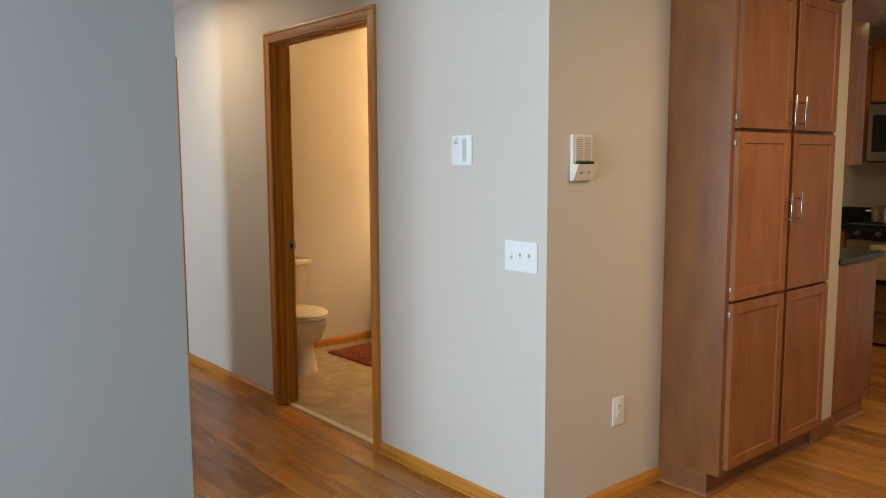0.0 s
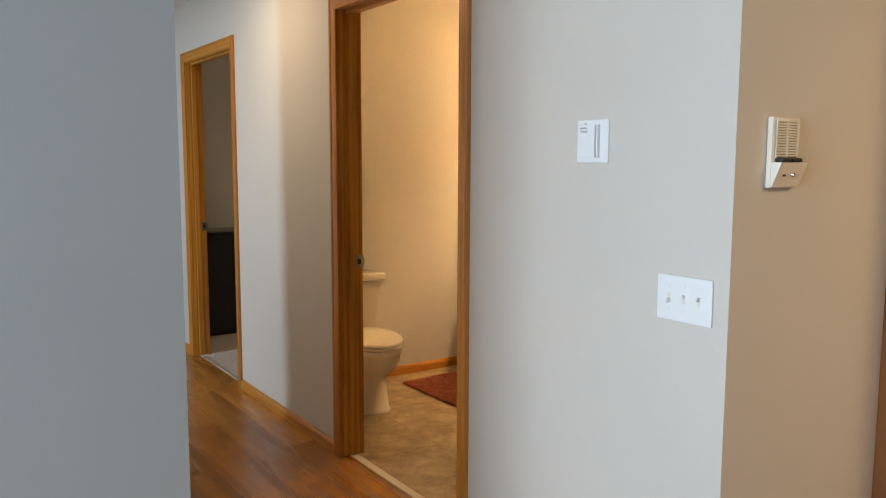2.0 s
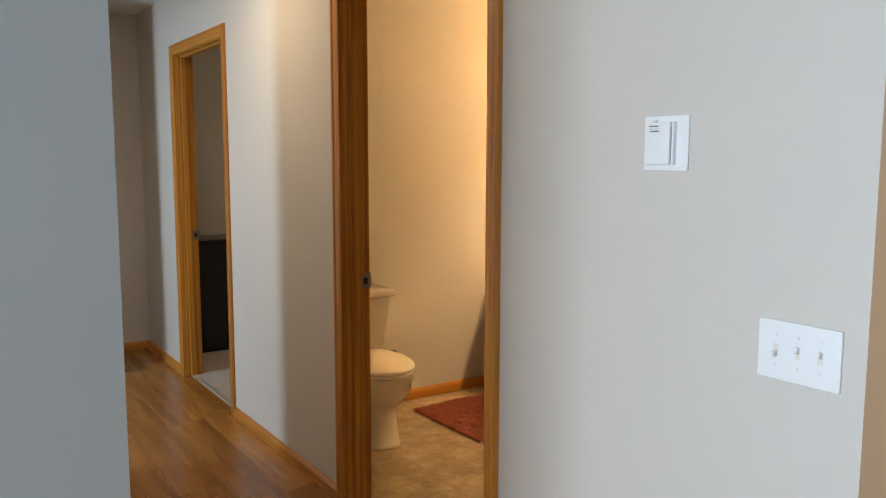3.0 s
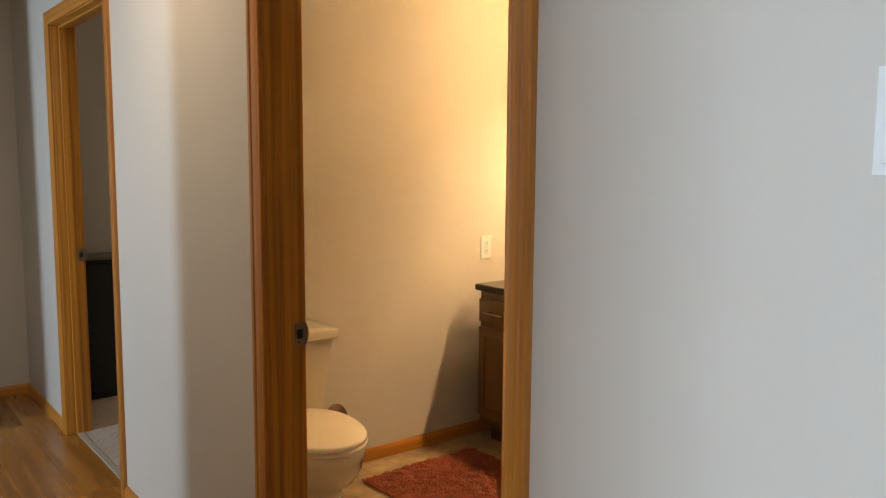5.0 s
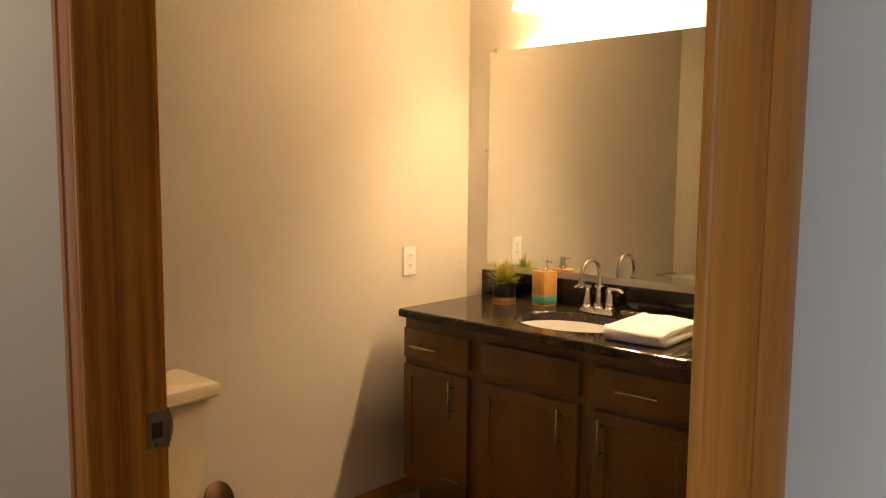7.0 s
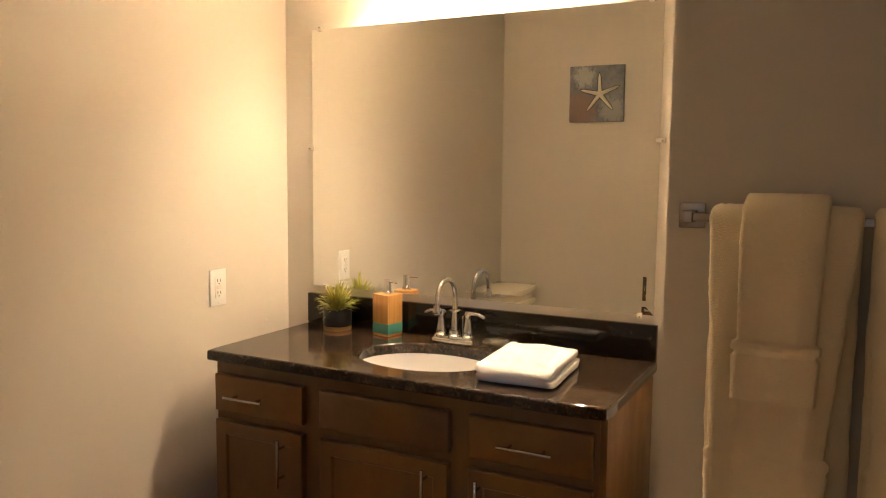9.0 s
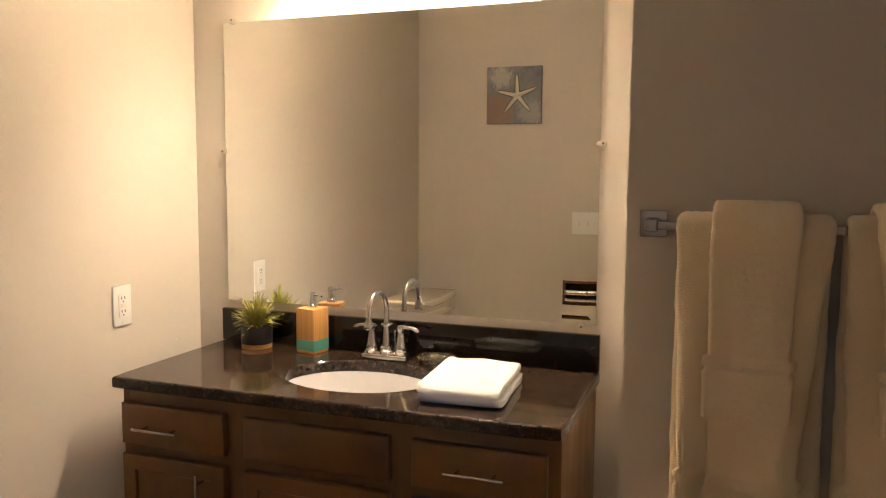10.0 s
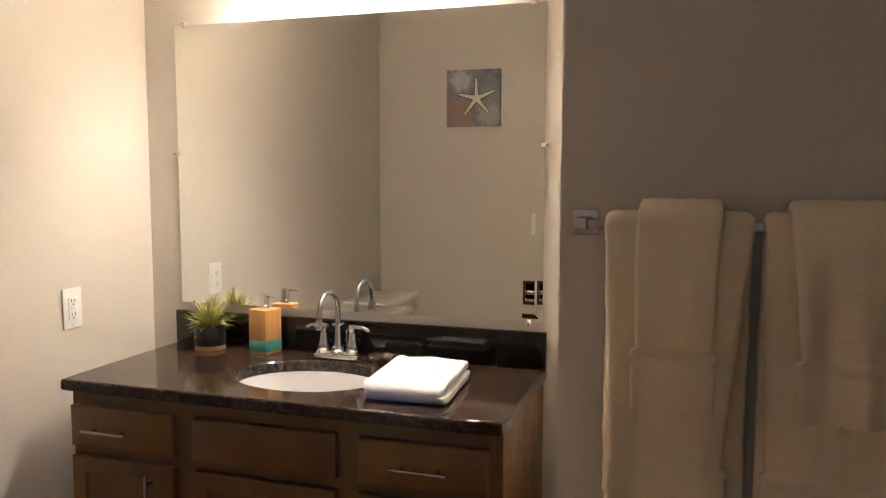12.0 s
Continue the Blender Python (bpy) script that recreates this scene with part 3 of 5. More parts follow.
# ---- bathroom vanity ----
def panel_front(w, h, t=0.019, rail=0.055, deep=0.007, slab=False):
    """A cabinet front from (0, 0) to (w, h) that faces -y: a slab, or a frame round a sunk panel."""
    bm = bx(0, w, -t, 0, 0, h)
    bmesh.ops.recalc_face_normals(bm, faces=bm.faces)
    f = [q for q in bm.faces if q.normal.y < -0.9]
    if slab:
        r = bmesh.ops.inset_region(bm, faces=f, thickness=0.011, depth=0.0)
        bmesh.ops.translate(bm, verts=list({v for q in f for v in q.verts}), vec=(0, -0.005, 0))
    else:
        bmesh.ops.inset_region(bm, faces=f, thickness=0.003, depth=0.0)
        bmesh.ops.translate(bm, verts=list({v for q in f for v in q.verts}), vec=(0, -0.0025, 0))
        bmesh.ops.inset_region(bm, faces=f, thickness=rail, depth=0.0)
        bmesh.ops.inset_region(bm, faces=f, thickness=0.006, depth=0.0)
        bmesh.ops.translate(bm, verts=list({v for q in f for v in q.verts}), vec=(0, deep, 0))
    return bm


def bar_handle(parent, x, z, length, upright, front=-0.024, name="handle"):
    r, off = 0.0045, 0.03
    h = new(name)
    h.parent = parent
    h.location = (x, front, z)
    tagged(h, "brushed nickel bar handle")
    e = (0, 0, length / 2) if upright else (length / 2, 0, 0)
    part("bar", tube([(-e[0], -off, -e[2]), (-e[0] * 0.98, -off, -e[2] * 0.98), (e[0] * 0.98, -off, e[2] * 0.98), (e[0], -off, e[2])], [r * 0.8, r, r, r * 0.8], 12), NICKEL, h)
    for s in (-0.62, 0.62):
        part("post", tube([(e[0] * s, 0, e[2] * s), (e[0] * s, -off, e[2] * s)], r * 0.8, 10), NICKEL, h)
    return h


van = thing("vanity_cabinet", (3.752, 4.955, 0), "dark brown wooden vanity cabinet with three doors", "vanity cabinet", turn=-90)
VW, VD = 1.215, 0.488
for x in (0, VW - 0.018):
    part("side_panel", bx(x, x + 0.018, 0, VD, 0.10, 0.776, 0.001), WALNUT, van)
part("bottom", bx(0.018, VW - 0.018, 0.019, VD, 0.10, 0.118), WALNUT, van)
part("back_panel", bx(0.018, VW - 0.018, VD - 0.006, VD, 0.118, 0.60), WALNUT, van)
part("face_frame", bx(0.018, VW - 0.018, 0, 0.019, 0.10, 0.776, 0.001), WALNUT, van)
part("toe_kick", bx(0.01, VW - 0.01, 0.07, VD, 0.001, 0.10), WALNUT_Y, van)
for x0, x1, pull in ((0.009, 0.335, 1), (0.396, 0.802, 0), (0.861, 1.186, 1)):
    dr = part("drawer_front" if pull else "false_front", panel_front(x1 - x0, 0.112, slab=True), WALNUT_Y, van)
    dr.location = (x0, 0, 0.624)
    if pull:
        bar_handle(van, (x0 + x1) / 2 + (0.0 if x0 > 0.5 else -0.03), 0.678, 0.142, False, name="drawer_handle")
for x0, x1, hx in ((0.009, 0.335, 0.270), (0.396, 0.802, 0.742), (0.861, 1.186, 0.895)):
    d = part("cabinet_door", panel_front(x1 - x0, 0.450), WALNUT, van)
    d.location = (x0, 0, 0.145)
    bar_handle(van, hx, 0.508, 0.142, True, -0.0215, name="door_handle")

# countertop: a slab with a round-cornered front and an oval hole
SX, SY, SRX, SRY = 3.972, 4.345, 0.165, 0.215


def countertop(x0, x1, y0, y1, z0, z1, cx, cy, rx, ry, rad=0.02, n=96):
    corners = [(x0, y0, 0.025), (x1, y0, 0.002), (x1, y1, 0.002), (x0, y1, 0.012)]

    def edge(a):
        dx, dy = math.cos(a), math.sin(a)
        t = min(((x1 - cx) / dx if dx > 1e-9 else 9e9), ((x0 - cx) / dx if dx < -1e-9 else 9e9), ((y1 - cy) / dy if dy > 1e-9 else 9e9), ((y0 - cy) / dy if dy < -1e-9 else 9e9))
        return cx + dx * t, cy + dy * t

    angles = sorted({2 * math.pi * k / n for k in range(n)} | {math.atan2(y - cy, x - cx) % (2 * math.pi) for x, y, _ in corners})
    outer = []
    for a in angles:
        x, y = edge(a)
        for px, py, r in corners:
            if abs(x - px) < r and abs(y - py) < r:
                ox, oy = px + (r if px == x0 else -r), py + (r if py == y0 else -r)
                v = Vector((x - ox, y - oy)).normalized() * r
                x, y = ox + v.x, oy + v.y
        outer.append((x, y))
    inner = [(cx + rx * math.cos(a), cy + ry * math.sin(a)) for a in angles]

    def ring(ps, z, grow, c=None):
        return [(x + grow * (1 if x > cx else -1) * (abs(x - (x0 if x < cx else x1)) < 0.03 if c is None else 0), y + grow * (1 if y > cy else -1) * (abs(y - (y0 if y < cy else y1)) < 0.03 if c is None else 0), z) for x, y in ps]
    e = 0.006
    seq = [[(*p, z0) for p in inner], ring(outer, z0, -e), ring(outer, z0 + e * 0.4, -e * 0.3), ring(outer, z0 + e, 0), ring(outer, z1 - e, 0), ring(outer, z1 - e * 0.4, -e * 0.3), ring(outer, z1, -e),
           [(cx + (rx + 0.004) * math.cos(a), cy + (ry + 0.004) * math.sin(a), z1) for a in angles], [(*p, z1 - 0.004) for p in inner]]
    bm = bmesh.new()
    vs = [[bm.verts.new(p) for p in r] for r in seq]
    for a, b in zip(vs, vs[1:] + vs[:1]):
        for k in range(len(a)):
            j = (k + 1) % len(a)
            bm.faces.new((a[k], a[j], b[j], b[k]))
    return bm


CT = 0.81
top = thing("countertop", (0, 0, 0), "polished brown granite vanity top with an oval cut-out", "countertop")
part("slab", countertop(3.715, 4.243, 3.730, 4.966, 0.777, CT, SX, SY, SRX, SRY), GRANITE, top, smooth=20)
part("backsplash", bx(4.222, 4.243, 3.731, 4.965, CT + 0.001, 0.917, 0.002), GRANITE_SHADED, top, "polished granite backsplash, darkened in colour for its dark reflections")
sink = thing("sink", (SX, SY, 0.776), "white oval undermount porcelain sink", "sink")
prof = [(0.985, -0.012), (1.04, 0.0), (1.0, 0.0), (0.985, -0.006), (0.95, -0.05), (0.82, -0.105), (0.55, -0.138), (0.2, -0.148), (0.0, -0.149)]
part("bowl", lathe([(r * SRY, z) for r, z in prof], 64, sx=SRX / SRY), CHINA_WHITE, sink)
part("drain", lathe([(0, 0.006), (0.012, 0.006), (0.02, 0.004), (0.024, 0.0)], 24, (0.02, 0, -0.149)), NICKEL, sink, "nickel drain")

# faucet: base, arched spout, two bell-shaped posts with levers
fx, fy = 4.172, 4.352
fau = thing("faucet", (fx, fy, CT), "brushed nickel high-arc faucet with two lever handles", "faucet", turn=-90)
bm = bx(-0.072, 0.072, -0.024, 0.024, 0.0, 0.017, 0.006, 3)
bx(-0.065, 0.065, -0.019, 0.019, 0.016, 0.024, 0.004, 3, bm)
part("base_plate", bm, NICKEL, fau)
arc = [(0, 0, z) for z in (0.02, 0.06, 0.10, 0.135)]
arc += [(0, -0.062 + 0.062 * math.cos(a), 0.150 + 0.060 * math.sin(a)) for a in [math.pi * k / 14 for k in range(0, 13)]]
arc += [(0, -0.1255, 0.140)]
spout = part("spout", tube(arc, [0.0150, 0.0120, 0.0095, 0.0080] + [0.0074] * 13 + [0.0074], 20), NICKEL, fau)
part("spout_foot", lathe([(0.024, 0.018), (0.024, 0.026), (0.019, 0.030), (0.020, 0.036), (0.0175, 0.042)], 24), NICKEL, spout)
part("collar", lathe([(0.0165, 0.0), (0.018, 0.003), (0.018, 0.006), (0.0155, 0.010)], 24, (0, 0, 0.100)), NICKEL, spout)
tip = part("spout_tip", lathe([(0.0, -0.028), (0.0135, -0.028), (0.0145, -0.024), (0.0130, -0.017), (0.0092, -0.006), (0.0088, 0.004)], 24), NICKEL, spout)
tip.matrix_local = pose(0, -0.1265, 0.142, 10, 0, 0)
for s in (-1, 1):
    h = part("handle_post", lathe([(0.021, 0.018), (0.022, 0.026), (0.0175, 0.031), (0.0185, 0.036), (0.0145, 0.052), (0.0115, 0.072), (0.0105, 0.082), (0.014, 0.088), (0.015, 0.096), (0.011, 0.103), (0, 0.105)], 24, (s * 0.047, 0, 0)), NICKEL, fau)
    part("lever", tube([(s * 0.047, 0, 0.096), (s * 0.064, -0.002, 0.099), (s * 0.084, -0.004, 0.099), (s * 0.098, -0.005, 0.093), (s * 0.104, -0.005, 0.089)], [0.007, 0.0055, 0.0055, 0.0062, 0.004], 14), NICKEL, h)
part("lift_rod", tube([(0.018, 0.022, 0.02), (0.018, 0.022, 0.075)], 0.0025, 8), NICKEL, fau)
part("lift_knob", lathe([(0, 0.012), (0.004, 0.010), (0.005, 0.004), (0.003, 0)], 12, (0.018, 0.022, 0.074)), NICKEL, fau)

# soap dispenser
soap = thing("soap_dispenser", (4.177, 4.604, CT), "bamboo soap dispenser with a teal band and metal pump", "soap dispenser", turn=-102)
part("foot", bx(-0.034, 0.034, -0.034, 0.034, 0.0005, 0.009, 0.001), BAMBOO, soap)
part("band", bx(-0.035, 0.035, -0.035, 0.035, 0.009, 0.042, 0.001), TEAL, soap, "teal painted band")
part("block", bx(-0.035, 0.035, -0.035, 0.035, 0.042, 0.138, 0.0015), BAMBOO, soap)
pump = part("pump", lathe([(0.0155, 0.138), (0.0155, 0.147), (0.0125, 0.149), (0.0125, 0.183), (0.0118, 0.185), (0, 0.186)], 24), CHROME, soap, "chrome pump")
part("nozzle", tube([(0, 0, 0.178), (0.0, -0.030, 0.180), (0.0, -0.042, 0.177)], [0.004, 0.0035, 0.003], 10), CHROME, pump).matrix_local = pose(0, 0, 0, 0, 0, 84)

# potted plant
plant = thing("potted_plant", (4.170, 4.800, CT), "spiky yellow-green artificial plant in a black pot", "plant")
part("pot_base", lathe([(0, 0.0005), (0.0465, 0.0005), (0.0475, 0.003), (0.0475, 0.014), (0, 0.0141)], 40), GOLD, plant, "bamboo coloured base ring")
part("pot", lathe([(0, 0.0145), (0.047, 0.0145), (0.0485, 0.017), (0.0490, 0.070), (0.0475, 0.073), (0.0445, 0.072), (0.044, 0.060), (0, 0.060)], 40), POT, plant)
part("soil", lathe([(0, 0.067), (0.02, 0.066), (0.0435, 0.061)], 24), SOIL, plant)
rng = random.Random(5)


def blade(length, droop, width):
    bm = bmesh.new()
    rows = []
    for k in range(7):
        t = k / 6
        w = width * (1 - t) ** 0.6 * (0.55 + 0.9 * min(t * 3, 1)) * 0.5 + 0.0002
        r, z = length * (0.30 * t + droop * t * t), length * (t * 0.95 - droop * 0.75 * t * t)
        rows.append([bm.verts.new((r, -w, z)), bm.verts.new((r + 0.0008 * (1 - t), 0, z - 0.0012 * (1 - t))), bm.verts.new((r, w, z))])
    for a, b in zip(rows, rows[1:]):
        for s in (0, 1):
            bm.faces.new((a[s], a[s + 1], b[s + 1], b[s]))
    return finish(bm, "leaf", LEAF, 60)


blades = [blade(L, d, w) for L, d, w in ((0.088, 0.06, 0.0088), (0.078, 0.25, 0.0095), (0.062, 0.5, 0.0095), (0.094, 0.16, 0.0085), (0.052, 0.8, 0.0090))]
for k in range(240):
    tier = rng.random()
    ob = new("leaf", blades[min(4, int(tier * 3 + rng.random() * 2))])
    ob.parent = plant
    a = rng.uniform(0, 360)
    ca, sa, q = math.cos(radians(a)), math.sin(radians(a)), rng.uniform(0.0, 0.02)
    ob.matrix_local = pose(q * ca, q * sa, 0.055 + (1 - tier) * rng.uniform(0.012, 0.05), 0, rng.uniform(-30, 38), a)
for k in range(5):
    a = k * 1.26
    part("stem", tube([(0.008 * math.cos(a), 0.008 * math.sin(a), 0.055), (0.012 * math.cos(a), 0.012 * math.sin(a), 0.105)], [0.002, 0.001], 6), LEAF, plant)

# glass dish with a beaded rim
dish = thing("glass_dish", (4.155, 4.186, CT), "small clear beaded glass dish beside the faucet", "dish")
bm = lathe([(0.026, 0.0005), (0.031, 0.005), (0.040, 0.013), (0.047, 0.021), (0.045, 0.022), (0.037, 0.015), (0.026, 0.008), (0, 0.006), (0, 0.0005)], 32, sy=1.15)
part("bowl", bm, CLEAR, dish)
for ring, (r, z, n) in enumerate(((0.047, 0.0245, 26), (0.041, 0.0165, 22))):
    for k in range(n):
        a = 2 * math.pi * (k + ring / 2) / n
        part("bead", lathe([(0, 0.0042), (0.003, 0.0026), (0.004, 0), (0.003, -0.0026), (0, -0.0042)], 8, (r * math.cos(a), r * 1.15 * math.sin(a), z)), CLEAR, dish)


# ---- cloth ----
def folded_towel(w, d, h, seed, n=120):
    """A thick towel folded twice: one rolled edge towards -x, layers showing at the other sides."""
    def outline(inset, z, bulge, roll, shear):
        ring = []
        for k in range(n):
            a = 2 * math.pi * k / n
            c, s = math.cos(a), math.sin(a)
            u = abs(c) ** 0.15 * (1 if c > 0 else -1)
            v = abs(s) ** 0.15 * (1 if s > 0 else -1)
            front = max(0.0, -u) ** 6
            cut = inset + bulge * (1 - front)
            x, y = u * (w / 2 - cut) + roll * front, v * (d / 2 - cut) + shear * (1 - front)
            x += noise.noise((y * 18, z * 40, seed)) * 0.005
            y += noise.noise((x * 18, z * 40, seed + 9)) * 0.005
            lift = noise.noise((x * 13, y * 13, seed)) * 0.009 + noise.noise((x * 45, y * 45, seed + 3)) * 0.0045 + noise.noise((x * 120, y * 120, seed + 6)) * 0.0016
            ring.append((x, y, max(0.0, z + lift * min(1.0, z / h))))
        return ring
    rings = []
    levels = 22
    for k in range(levels + 1):
        t = k / levels
        half = abs(2 * t - 1)
        layer = abs(2 * half - 1)
        groove = 0.016 * math.exp(-((t - 0.5) / 0.05) ** 2) + 0.007 * layer ** 6
        roll = 0.024 * (1 - math.sqrt(max(0.0, 1 - half ** 2.2)))
        rings.append(outline(0.0, h * t, groove, roll, 0.006 if t > 0.5 else 0.0))
    for k in range(1, 30):
        t = k / 30
        rings.append(outline(0.007 * (1 - t) + t * (d / 2 - 0.003), h * (1 + 0.04 * math.sin(t * 1.57)), 0.0, 0.024 * (1 - t), 0.006))
    return loft(rings)


ft = thing("folded_towel", (3.934, 4.006, CT + 0.001), "folded bright white terry towel on the countertop", "towel", turn=4)
part("cloth", folded_towel(0.304, 0.210, 0.047, 4.0), TOWEL_CLEAN, ft, smooth=80)


def hung_towel(y0, y1, bar, drop_front, drop_back, out, seed, thick, hem, lean=0.0, taper=0.0):
    """A towel over the bar: y0 to y1 wide, hanging out metres in front of the bar."""
    bx_, bz = bar
    path = []
    for k in range(26):
        path.append((bx_ + out, bz - drop_back * (1 - k / 25)))
    for k in range(1, 10):
        a = math.pi * k / 10
        path.append((bx_ + out * math.cos(a), bz + 0.65 * out * math.sin(a)))
    for k in range(72):
        path.append((bx_ - out, bz - drop_front * k / 71))
    cols = 44
    bm = bmesh.new()
    sheets = []
    for side in (1, -1):
        g = []
        for i, (px, pz) in enumerate(path):
            row = []
            front = i > 34
            fall = (bz - pz) / max(drop_front, 0.01) if front else 0
            for j in range(cols + 1):
                t = j / cols
                y = y1 + (y0 - y1) * t
                mid = (t - 0.5) * 2
                y += fall * (lean + taper * t) + noise.noise((pz * 9, seed, j // 45)) * 0.004
                wave = (math.sin(t * 9 + seed) * 0.009 + noise.noise((y * 18, pz * 2.5, seed)) * 0.018 + noise.noise((y * 45, pz * 6, seed + 2)) * 0.004) * min(1, fall * 2.6)
                band = 0.0
                if front and hem[0] < bz - pz < hem[1]:
                    band = 0.010
                fuzz = noise.noise((y * 170, pz * 170, seed + 5)) * 0.0016
                flare = 0.010 * mid * min(1, max(0, (bz - pz - hem[1]) / 0.012)) if front else 0.0
                edge = 1 - abs(mid) ** 14
                tk = (thick / 2 - band * 0.55) * max(edge, 0.0) ** 0.5 + 0.0006
                pinch = 0.011 * (-1 if mid > 0 else 1) * (abs(mid) ** 6) * (1 if band else 0)
                nx, nz = 1, 0
                if 25 < i <= 34:
                    a = math.pi * (i - 25) / 10
                    nx, nz = -math.cos(a), -math.sin(a)
                elif i <= 25:
                    nx = -1
                s = -side if i > 34 else side
                if i > 34:
                    row.append(bm.verts.new((px - wave + side * -(tk + fuzz), y + fuzz + pinch - flare, pz + noise.noise((y * 12, seed, 2)) * 0.006 * fall)))
                else:
                    row.append(bm.verts.new((px - side * nx * (tk + fuzz), y + fuzz, pz - side * nz * (tk + fuzz))))
            g.append(row)
        sheets.append(g)
    for g in sheets:
        for a, b in zip(g, g[1:]):
            for j in range(cols):
                bm.faces.new((a[j], a[j + 1], b[j + 1], b[j]))
    a, b = sheets
    n = len(path)
    loop_a = [a[i][0] for i in range(n)] + a[-1][1:] + [a[i][-1] for i in range(n - 2, -1, -1)] + a[0][-2:0:-1]
    loop_b = [b[i][0] for i in range(n)] + b[-1][1:] + [b[i][-1] for i in range(n - 2, -1, -1)] + b[0][-2:0:-1]
    for k in range(len(loop_a)):
        j = (k + 1) % len(loop_a)
        bm.faces.new((loop_a[k], loop_a[j], loop_b[j], loop_b[k]))
    return bm


BAR = (3.570, 1.268)
rail = thing("towel_bar", (TOW_X, 3.24, BAR[1]), "square brushed nickel towel bar on the wall", "towel bar")
for y in (3.548 - 3.24, 2.935 - 3.24):
    part("wall_plate", bx(-0.012, 0, y - 0.026, y + 0.026, -0.026, 0.026, 0.003), NICKEL, rail)
    part("bracket", bx(-0.084, -0.010, y - 0.012, y + 0.012, -0.012, 0.012, 0.003), NICKEL, rail)
part("bar", bx(-0.078, -0.062, -0.30, 0.30, -0.008, 0.008, 0.002), NICKEL, rail)
for y0, y1, seed, lean, taper in ((3.240, 3.502, 1.3, -0.026, 0.087), (2.945, 3.222, 5.1, -0.022, 0.062)):
    tagged(solid("bath_towel", hung_towel(y0, y1, BAR, 0.64, 0.53, 0.026, seed, 0.022, (0.446, 0.462), lean, taper), TOWEL, smooth=80), "long cream-white bath towel hung over the bar", "towel", "towels on the bar", "thing")
for y0, y1, seed, lean, taper in ((3.292, 3.440, 2.2, -0.002, 0.021), (3.020, 3.180, 7.7, -0.026, 0.03)):
    tagged(solid("hand_towel", hung_towel(y0, y1, BAR, 0.335, 0.27, 0.056, seed, 0.026, (0.226, 0.241), lean, taper), TOWEL, smooth=80), "short cream-white hand towel hung over a bath towel", "towel", "towels on the bar", "thing")

# ---- mirror with a bevelled rim, held by clear clips ----
mir = thing("wall_mirror_glass", (MIR_X, 4.3485, 0.943), "large frameless wall mirror with a bevelled edge", "mirror")
MW, MH = 0.6035, 0.894
bm = bmesh.new()
rings = []
for inset, x in ((0, -0.0005), (0, -0.00495), (0.024, -0.0045)):
    rings.append([bm.verts.new((x, s * (MW - inset), z)) for s, z in ((-1, inset), (1, inset), (1, MH - inset), (-1, MH - inset))])
for a, b in zip(rings, rings[1:]):
    for k in range(4):
        bm.faces.new((a[k], a[(k + 1) % 4], b[(k + 1) % 4], b[k]))
bm.faces.new(rings[-1])
bm.faces.new(rings[0])
part("glass", bm, MIRROR, mir, smooth=None)
for y, z in ((MW, 0.486), (-MW, 0.503), (MW - 0.035, MH), (-MW + 0.035, MH), (MW - 0.05, 0.0), (-MW + 0.04, 0.0)):
    vertical = z in (0.0, MH)
    o = 1 if (y > 0 if not vertical else z > 0) else -1
    if vertical:
        c = bx(-0.011, 0.0, y - 0.007, y + 0.007, z - 0.006 if o > 0 else z - 0.011, z + 0.011 if o > 0 else z + 0.006, 0.002)
    else:
        c = bx(-0.011, 0.0, min(y - o * 0.010, y + o * 0.016), max(y - o * 0.010, y + o * 0.016), z - 0.0065, z + 0.0065, 0.002)
    clip = part("clip", c, CLIP, mir, "clear plastic mirror clip")
    sc = part("screw", lathe([(0, 0.003), (0.003, 0.0025), (0.0035, 0)], 10), NICKEL, clip)
    sc.matrix_local = pose(-0.011, y + (0 if vertical else o * 0.008), z + (o * 0.006 if vertical else 0), 0, -90, 0)

